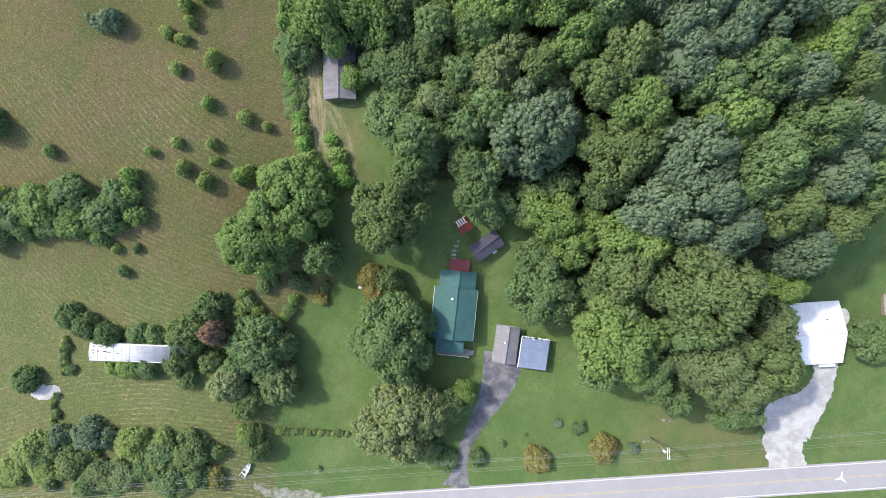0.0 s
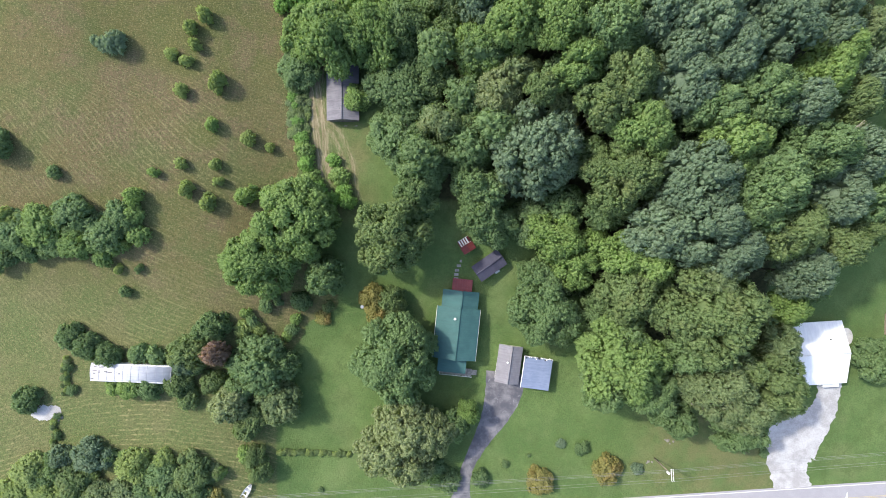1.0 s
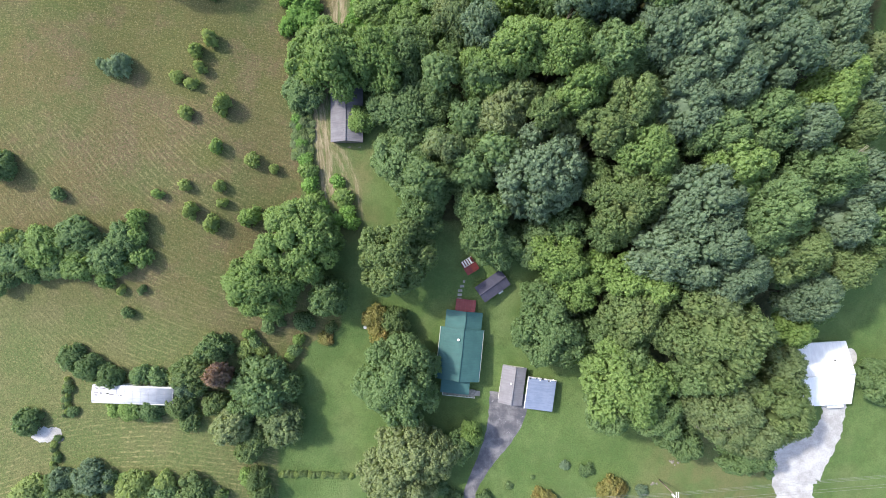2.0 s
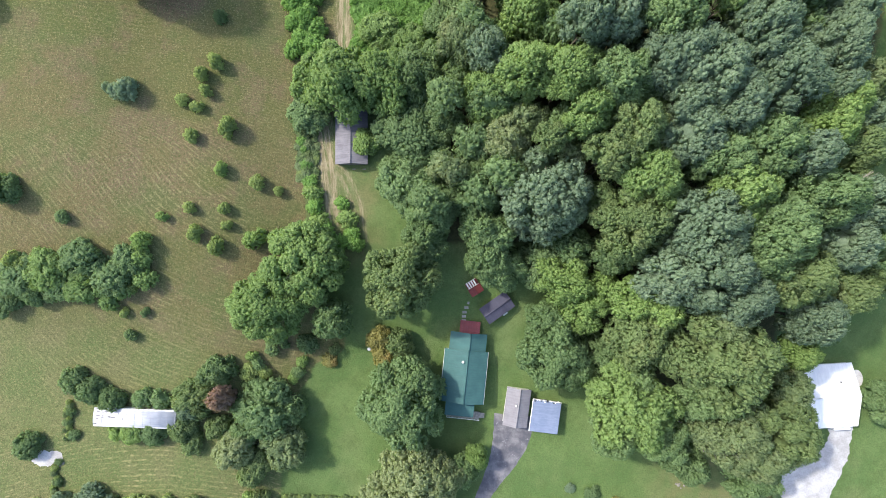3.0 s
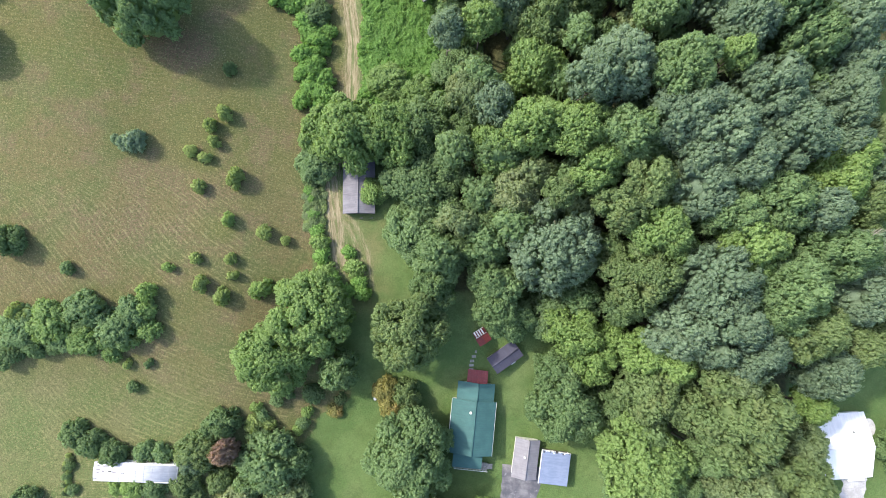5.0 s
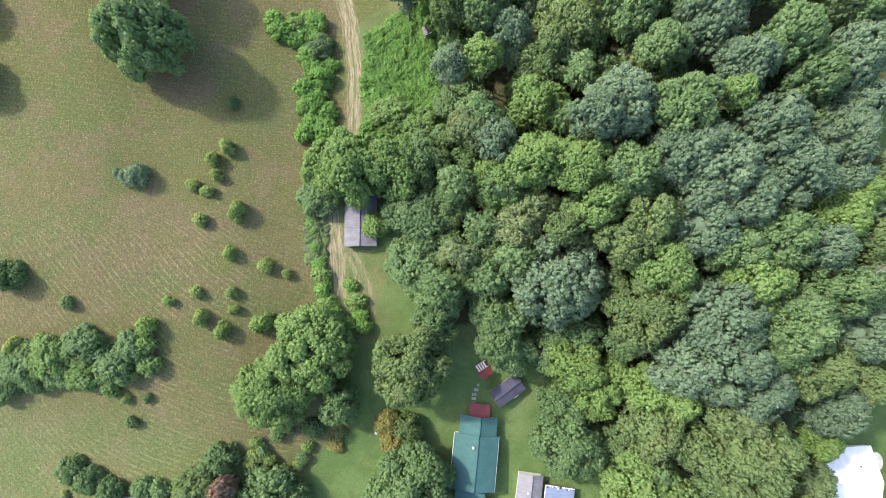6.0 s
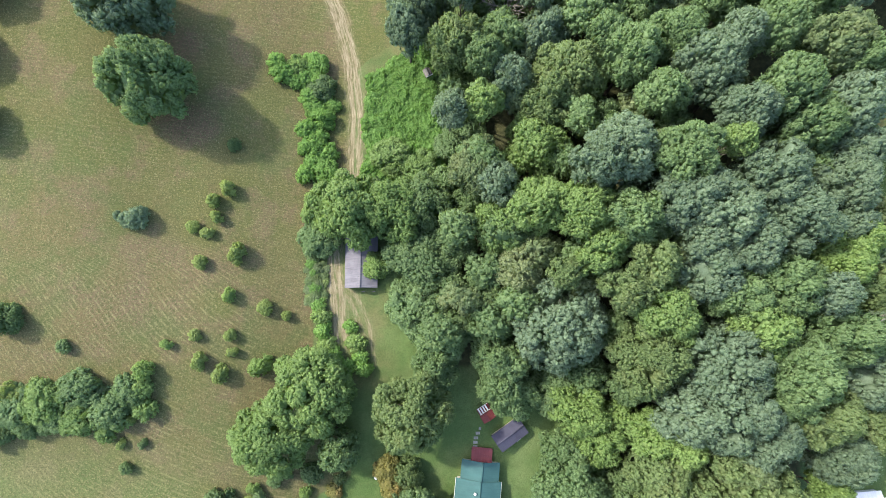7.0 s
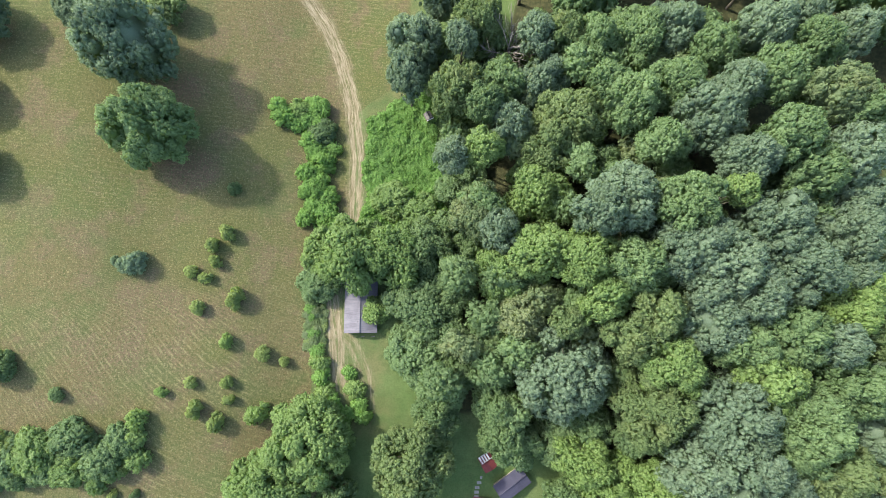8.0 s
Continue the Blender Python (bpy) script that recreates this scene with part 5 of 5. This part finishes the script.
bush("ash", -62.0, -26.8, 3.7, 4.4, "round the mobile home")
bush("lime", -77.4, -27.6, 2.2, 2.4, "round the mobile home")
bush("ash", -60.0, -30.5, 2.9, 3.4, "round the mobile home")
bush("ash", -45.6, -44.6, 3.2, 4.0, "round the mobile home")
bush("ash", -44.3, -48.0, 3.6, 4.5, "round the mobile home")
bush("lime", -47.3, -44.2, 2.4, 3.6, "round the mobile home")
bush("amber", -53.9, -54.3, 3.1, 3.0, "round the mobile home")
bush("ash", -59.3, -47.4, 5.0, 4.5, "round the mobile home")
bush("dark", -63.9, -54.4, 4.8, 3.5, "round the mobile home")
bush("shrub", -72.4, -45.7, 5.0, 4.2, "round the mobile home")
bush("elm", -75.4, -53.1, 4.2, 3.2, "round the mobile home")
bush("oak", -81.9, -43.2, 4.5, 5.0, "round the mobile home")
bush("ash", -86.3, -49.0, 5.0, 4.0, "round the mobile home")
bush("elm", -81.0, -53.1, 4.2, 3.4, "round the mobile home")
bush("shrub", -97.0, -47.8, 4.8, 3.0, "round the mobile home")
bush("shrub", -101.3, -51.8, 4.8, 3.0, "round the mobile home")
bush("shrub", -93.4, -51.9, 4.0, 2.8, "round the mobile home")
bush("dark", -91.7, -44.2, 2.4, 3.0, "round the mobile home")
bush("dark", -97.2, -30.4, 3.5, 4.0, "round the mobile home")
bush("maple", -66.7, -48.2, 4.5, 3.6, "round the mobile home")
bush("maple", -70.1, -51.6, 3.7, 3.0, "round the mobile home")
bush("maple", -83.7, -55.6, 3.4, 4.0, "round the mobile home")
bush("maple", -57.5, -53.6, 3.4, 4.0, "round the mobile home")
bush("oak", -89.5, -44.0, 3.2, 4.0, "round the mobile home")
bush("dark", -90.9, -47.4, 2.6, 4.0, "round the mobile home")
bush("ash", -54.4, -26.3, 3.2, 4.0, "round the mobile home")
bush("ash", -46.1, -35.4, 4.0, 4.5, "round the mobile home")
bush("dark", -56.3, -15.2, 2.9, 5.0, "round the mobile home")
bush("maple", -42.6, -8.8, 2.0, 2.2, "on the lawn")
bush("maple", -45.6, -12.1, 2.0, 2.2, "on the lawn")
bush("lime", -47.0, -10.5, 1.6, 2.0, "on the lawn")
bush("maple", -40.1, -7.5, 1.6, 2.0, "on the lawn")
bush("dark", -34.3, -8.0, 2.7, 3.0, "on the lawn")
bush("maple", -35.6, -7.3, 1.9, 2.4, "on the lawn")
bush("maple", -37.0, -14.6, 1.8, 2.0, "on the lawn")
bush("lime", -35.9, -12.1, 1.6, 2.0, "on the lawn")
bush("amber", -29.6, -11.9, 2.3, 1.8, "on the lawn")
bush("ash", -28.2, -9.4, 1.8, 1.6, "on the lawn")
bush("lime", -38.0, -16.2, 1.6, 2.0, "on the lawn")
bush("dark", -88.1, -23.0, 1.3, 1.5, "on the lawn")
bush("dark", -87.5, -28.4, 1.6, 1.4, "on the lawn")
bush("dark", -91.2, -34.5, 1.1, 1.0, "on the lawn")
bush("dark", -89.1, -25.7, 1.2, 1.3, "on the lawn")
bush("dark", -91.1, -39.2, 1.2, 1.4, "on the lawn")
bush("maple", -76.7, -26.3, 1.6, 1.8, "on the lawn")
bush("lime", -2.0, -52.2, 2.8, 2.2, "on the lawn")
bush("dark", 1.1, -52.2, 3.1, 2.8, "on the lawn")
bush("maple", -2.0, -48.7, 2.5, 2.0, "on the lawn")
bush("dark", 8.6, -51.6, 2.6, 2.8, "on the lawn")
bush("dark", 14.8, -48.2, 1.1, 1.0, "on the lawn")
bush("dark", 20.6, -46.2, 0.6, 0.5, "on the lawn")
bush("oak", 28.5, -43.2, 1.4, 1.1, "on the lawn")
bush("dark", 33.8, -44.5, 2.2, 1.8, "on the lawn")
bush("amber", 23.0, -51.9, 3.7, 3.6, "on the lawn")
bush("amber", 39.6, -49.3, 4.3, 4.0, "on the lawn")
bush("oak", 47.2, -49.2, 1.8, 1.4, "on the lawn")
bush("dark", -30.6, -54.4, 0.8, 0.7, "on the lawn")
bush("maple", 5.3, -37.1, 2.2, 3.0, "on the lawn")
bush("dark", 78.5, -45.3, 1.4, 1.0, "on the lawn")
bush("shrub", -92.4, -51.1, 2.7, 1.6, "in the roadside scrub")
bush("elm", -81.8, -52.6, 2.6, 3.4, "in the roadside scrub")
bush("ash", -96.8, -51.1, 2.6, 1.5, "in the roadside scrub")
bush("dark", -72.6, -45.7, 2.4, 3.3, "in the roadside scrub")
bush("hickory", -75.5, -43.6, 1.4, 2.2, "in the roadside scrub")
bush("shrub", -59.4, -47.9, 2.3, 2.2, "in the roadside scrub")
bush("elm", -90.1, -53.3, 1.8, 2.1, "in the roadside scrub")
bush("ash", -63.6, -50.4, 2.5, 2.4, "in the roadside scrub")
bush("dark", -95.5, -49.6, 2.6, 2.5, "in the roadside scrub")
bush("hickory", -53.2, -48.0, 1.8, 3.0, "in the roadside scrub")
bush("shrub", -67.6, -51.2, 2.3, 3.2, "in the roadside scrub")
bush("elm", -67.8, -51.0, 2.2, 2.8, "in the roadside scrub")
bush("ash", -86.7, -52.7, 2.2, 3.0, "in the roadside scrub")
bush("dark", -78.3, -43.7, 2.1, 3.2, "in the roadside scrub")
bush("hickory", -70.3, -52.5, 1.9, 2.1, "in the roadside scrub")
bush("shrub", -65.8, -44.5, 2.6, 3.2, "in the roadside scrub")
bush("elm", -53.3, -48.0, 1.5, 3.2, "in the roadside scrub")
bush("ash", -82.7, -47.2, 1.9, 2.7, "in the roadside scrub")
bush("dark", -95.3, -50.2, 2.3, 2.9, "in the roadside scrub")
bush("hickory", -103.5, -54.8, 2.0, 2.3, "in the roadside scrub")
bush("shrub", -74.4, -47.5, 2.6, 1.8, "in the roadside scrub")
bush("elm", -75.0, -45.7, 2.2, 3.2, "in the roadside scrub")
bush("ash", -57.4, -47.8, 2.2, 3.2, "in the roadside scrub")
bush("dark", -93.3, -49.2, 2.4, 2.9, "in the roadside scrub")
bush("hickory", -80.2, -52.4, 2.3, 2.1, "in the roadside scrub")
bush("shrub", -69.5, -51.5, 2.4, 2.4, "in the roadside scrub")
bush("elm", -86.4, -49.6, 2.7, 1.8, "in the roadside scrub")
bush("ash", -95.8, -47.6, 2.6, 3.4, "in the roadside scrub")
bush("dark", -91.4, -47.7, 1.6, 2.6, "in the roadside scrub")
bush("hickory", -78.2, -54.7, 1.6, 3.2, "in the roadside scrub")
bush("shrub", -79.2, -54.5, 2.5, 3.3, "in the roadside scrub")
bush("elm", -77.8, -52.1, 2.2, 1.8, "in the roadside scrub")
bush("ash", -77.8, -56.5, 2.7, 1.4, "in the roadside scrub")
bush("dark", -69.1, -48.2, 1.5, 1.7, "in the roadside scrub")
bush("hickory", -62.1, -57.0, 2.1, 2.2, "in the roadside scrub")
bush("shrub", -77.3, -55.2, 2.4, 1.5, "in the roadside scrub")
bush("elm", -92.7, -55.5, 2.1, 2.7, "in the roadside scrub")
bush("ash", -63.0, -52.4, 2.4, 2.5, "in the roadside scrub")
bush("dark", -92.2, -47.9, 2.8, 1.4, "in the roadside scrub")
bush("hickory", -67.7, -55.9, 1.7, 1.5, "in the roadside scrub")
bush("shrub", -82.9, -48.1, 2.0, 2.3, "in the roadside scrub")
bush("elm", -54.7, -48.2, 2.7, 1.5, "in the roadside scrub")
bush("ash", -54.9, -48.6, 2.4, 1.4, "in the roadside scrub")
bush("dark", -80.2, -52.8, 2.2, 3.0, "in the roadside scrub")
bush("hickory", -96.3, -49.2, 2.2, 1.4, "in the roadside scrub")
bush("shrub", -60.1, -49.5, 1.7, 1.8, "in the roadside scrub")
bush("shrub", -78.4, 13.2, 1.5, 2.7, "in the thicket")
bush("hickory", -91.2, 6.4, 1.9, 4.2, "in the thicket")
bush("elm", -77.3, 11.1, 1.6, 2.3, "in the thicket")
bush("shrub", -92.1, 7.5, 2.1, 2.7, "in the thicket")
bush("dark", -89.4, 5.9, 2.3, 2.2, "in the thicket")
bush("shrub", -97.8, 5.8, 1.8, 3.0, "in the thicket")
bush("hickory", -79.3, 6.8, 1.3, 4.3, "in the thicket")
bush("elm", -69.4, 10.5, 1.8, 2.6, "in the thicket")
bush("shrub", -80.1, 11.7, 1.8, 4.2, "in the thicket")
bush("dark", -83.5, 6.0, 1.4, 4.2, "in the thicket")
bush("shrub", -95.3, 10.7, 2.0, 2.7, "in the thicket")
bush("hickory", -95.5, 11.8, 2.1, 2.1, "in the thicket")
bush("elm", -98.6, 4.1, 2.1, 2.9, "in the thicket")
bush("shrub", -93.8, 5.0, 2.1, 3.6, "in the thicket")
bush("dark", -82.6, 8.7, 2.3, 3.3, "in the thicket")
bush("shrub", -95.9, 11.9, 1.9, 3.8, "in the thicket")
bush("hickory", -80.0, 7.0, 1.6, 2.9, "in the thicket")
bush("elm", -90.5, 9.6, 1.5, 4.0, "in the thicket")
bush("shrub", -94.4, 10.8, 2.0, 3.0, "in the thicket")
bush("dark", -89.6, 4.3, 2.3, 2.6, "in the thicket")
bush("shrub", -94.7, 8.3, 1.9, 2.8, "in the thicket")
bush("hickory", -81.1, 7.5, 2.2, 2.6, "in the thicket")
bush("elm", -78.8, 13.1, 1.3, 2.2, "in the thicket")
bush("shrub", -96.3, 5.7, 1.7, 3.2, "in the thicket")
bush("dark", -85.0, 11.4, 1.3, 2.4, "in the thicket")
bush("shrub", -72.4, 11.0, 1.7, 2.6, "in the thicket")
bush("hickory", -76.3, 7.5, 1.7, 3.2, "in the thicket")
bush("elm", -86.9, 8.1, 1.9, 3.4, "in the thicket")
bush("shrub", -71.6, 5.6, 1.3, 2.9, "in the thicket")
bush("dark", -97.8, 9.2, 2.1, 3.6, "in the thicket")
bush("shrub", -88.6, -20.8, 0.8, 1.2, "in the weedy fence row")
bush("elm", -88.4, -21.7, 1.0, 1.2, "in the weedy fence row")
bush("shrub", -89.0, -22.6, 1.0, 1.2, "in the weedy fence row")
bush("elm", -89.4, -23.6, 0.8, 1.2, "in the weedy fence row")
bush("shrub", -88.6, -24.5, 0.7, 1.2, "in the weedy fence row")
bush("elm", -89.4, -25.5, 0.9, 1.2, "in the weedy fence row")
bush("shrub", -88.8, -26.4, 1.0, 1.2, "in the weedy fence row")
bush("elm", -89.6, -27.3, 0.8, 1.2, "in the weedy fence row")
bush("shrub", -88.9, -28.3, 0.9, 1.2, "in the weedy fence row")
bush("elm", -89.5, -29.2, 0.7, 1.2, "in the weedy fence row")
bush("shrub", -92.0, -36.1, 1.0, 1.1, "in the weedy fence row")
bush("elm", -92.2, -37.2, 0.9, 1.1, "in the weedy fence row")
bush("shrub", -91.4, -38.3, 0.9, 1.1, "in the weedy fence row")
bush("elm", -92.0, -39.3, 0.9, 1.1, "in the weedy fence row")
bush("shrub", -92.2, -40.4, 0.9, 1.1, "in the weedy fence row")
bush("elm", -92.1, -41.5, 1.0, 1.1, "in the weedy fence row")
bush("shrub", -91.5, -42.6, 1.0, 1.1, "in the weedy fence row")
bush("elm", -92.0, -43.7, 1.0, 1.1, "in the weedy fence row")
bush("shrub", -91.5, -44.7, 0.8, 1.1, "in the weedy fence row")
bush("elm", -91.9, -45.8, 0.7, 1.1, "in the weedy fence row")
bush("shrub", -92.3, -46.9, 1.0, 1.1, "in the weedy fence row")


def bare_tree(x, y, radius, top):
    base = hill(x, y)
    root = thing("dead_tree", x, y, base, 0, "bare grey dead tree with many branches in the wood", "dead tree")
    mesh = trunk_mesh("trunk", 77, 20, 0.9, 15, 0.55)
    mesh.materials.append(DEADWOOD)
    t = new("trunk", mesh)
    t.parent = root
    t.matrix_basis = Matrix.Diagonal((radius, radius, (top - base) * 1.05, 1))


bare_tree(54.6, -26.8, 3.4, 23.0)
bare_tree(75.6, 22.4, 4.5, 36.0)
bare_tree(9.4, 95.1, 6.5, 31.0)


def thicket():
    """Brambles and saplings between the farm track and the wood."""
    rnd = random.Random(21)
    made = []
    for _ in range(6000):
        x, y = rnd.uniform(-23.5, -2.0), rnd.uniform(49.0, 93.0)
        left = -22.6 + .6 * math.sin(y * .5) if y < 84 else -22.6 + (y - 84) * 1.5
        right = -4.0 - .12 * (y - 55)
        if len(made) > 420 or not left < x < right or any((x - a) ** 2 + (y - b) ** 2 < 1.1 for a, b in made):
            continue
        made.append((x, y))
    verts, faces, at = [], [], 0
    forms = []
    for m in [crown_mesh("bramble", 61 + i, 62, 0.22, 430, 0.11, 6, 1.15, -0.3, uneven=0.35, loose=0.2) for i in range(3)]:
        v = np.empty(len(m.vertices) * 3)
        m.vertices.foreach_get("co", v)
        forms.append((v.reshape(-1, 3), np.array([p.vertices[:] for p in m.polygons])))
    for x, y in made:
        v, f = rnd.choice(forms)
        r, tall, a = rnd.uniform(1.0, 1.9), rnd.uniform(.7, 1.9), rnd.uniform(0, 6.28)
        turn = np.array(((math.cos(a), -math.sin(a), 0), (math.sin(a), math.cos(a), 0), (0, 0, 1)))
        verts.append((v @ turn.T) * (r, r, tall / 1.15) + (x, y, hill(x, y) - .06))
        faces.append(f + at)
        at += len(v)
    mesh = bpy.data.meshes.new("bramble_thicket")
    mesh.from_pydata(np.concatenate(verts).tolist(), [], np.concatenate(faces).tolist())
    ob = mesh_object("bramble_thicket", mesh, LEAVES["bramble"])
    tagged(ob, "bright green bramble thicket beside the farm track", "brambles", kind="stuff")


thicket()


def understory():
    """Lower trees that fill the wood between the tall crowns."""
    rnd = random.Random(8)
    made = []
    for _ in range(900):
        x, y = rnd.uniform(-6.0, 92.0), rnd.uniform(22.0, 104.0)
        if x > 86 - .1 * y or y > 104 - .1 * x or x < -6 + .12 * (y - 22) or any((x - a) ** 2 + (y - b) ** 2 < 44 for a, b in made):
            continue
        made.append((x, y))
        tree(rnd.choice(("dark", "elm", "maple")), x, y, rnd.uniform(3.6, 4.8), hill(x, y) + rnd.uniform(14, 20), "small", "under the tall wood")


understory()


def wood_beyond():
    """The wood goes on to the north and east."""
    rnd = random.Random(33)
    made = []
    for _ in range(260):
        x, y = rnd.uniform(-8.0, 135.0), rnd.uniform(20.0, 150.0)
        if y < 108 - 0.1 * x and x < 96 or (x > 96 and y < 34) or any((x - a) ** 2 + (y - b) ** 2 < 95 for a, b in made):
            continue
        made.append((x, y))
        tree(rnd.choice(("oak", "oak", "maple", "maple", "ash", "dark")), x, y, rnd.uniform(5.6, 7.8), hill(x, y) + rnd.uniform(19, 27), "medium" if y < 118 and x < 110 else "small", "in the wood beyond")


wood_beyond()


# ---- small things ----
def garden_urn(x, y):
    ob = thing("garden_urn", x, y, hill(x, y), 0, "small white garden urn on the lawn", "urn")
    bm = bmesh.new()
    tube(bm, (0, 0, -.05), (0, 0, .12), .3, .22, 12)
    tube(bm, (0, 0, .12), (0, 0, .45), .1, .12, 12)
    part("pedestal", bm, WHITE, ob)
    bm = bmesh.new()
    tube(bm, (0, 0, .45), (0, 0, .62), .2, .42, 14)
    part("bowl", bm, WHITE, ob)


garden_urn(-20.2, -9.3)


def stone_pile(x, y, n, spread, seed):
    rnd = random.Random(seed)
    for _ in range(n):
        bm = bmesh.new()
        bmesh.ops.create_icosphere(bm, subdivisions=2, radius=rnd.uniform(.18, .42))
        for v in bm.verts:
            v.co *= 1 + .35 * noise.noise(v.co * 3 + Vector((rnd.random() * 9, 0, 0)))
            v.co.z *= .65
        px, py = x + rnd.gauss(0, spread), y + rnd.gauss(0, spread)
        ob = part("stone", bm, STONE)
        ob.matrix_basis = pose(px, py, hill(px, py) + .06, 0, 0, rnd.uniform(0, 360))
        tagged(ob, "grey field stone lying in the grass", "stone", "field stones")


stone_pile(55.4, -43.0, 7, .55, 3)
stone_pile(50.0, -48.2, 3, .5, 4)
stone_pile(-91.4, -35.6, 4, .6, 6)
stone_pile(-90.2, -29.8, 3, .5, 8)


def little_hut(x, y):
    h = thing("wooden_hut", x, y, hill(x, y), 28, "small weathered wooden hut at the edge of the wood", "hut")
    gable_block(h, 0, 0, 1.7, 1.9, 1.9, 2.3, -.3, BARN_WOOD, BARN_WOOD, 0.0, .1)
    part("trim", boxes((-.9, .9, -1.06, -.98, 1.7, 1.95)), WHITE, h, "white eave board")


little_hut(-8.4, 84.6)



def hay_tufts():
    """Stubble and weed tufts that roughen the mown field."""
    rng = np.random.default_rng(17)
    n = 17000
    x, y = rng.uniform(-128.0, -33.0, n), rng.uniform(-52.0, 122.0, n)
    keep = np.array([covers(a, b)[0] > 0.5 and abs(covers(a, b)[3]) > 2.2 for a, b in zip(x, y)])
    x, y = x[keep], y[keep]
    n = len(x)
    z = np.array([hill(a, b) for a, b in zip(x, y)])
    r, h, turn = rng.uniform(0.10, 0.26, n), rng.uniform(0.04, 0.13, n), rng.uniform(0, 6.28, n)
    ring = [np.stack([x + r * np.cos(turn + k * 2.094), y + r * np.sin(turn + k * 2.094), z - 0.02], 1) for k in range(3)]
    tip = np.stack([x + rng.normal(0, 0.06, n), y + rng.normal(0, 0.06, n), z + h], 1)
    verts = np.stack(ring + [tip], 1).reshape(-1, 3)
    base = (np.arange(n) * 4)[:, None, None]
    faces = (base + np.array(((0, 1, 3), (1, 2, 3), (2, 0, 3)))[None]).reshape(-1, 3)
    mesh = bpy.data.meshes.new("hay_tufts")
    mesh.from_pydata(verts.tolist(), [], faces.tolist())
    tagged(mesh_object("hay_tufts", mesh, TUFT), "dry stubble and weed tufts in the hay field", "grass", kind="stuff")


hay_tufts()
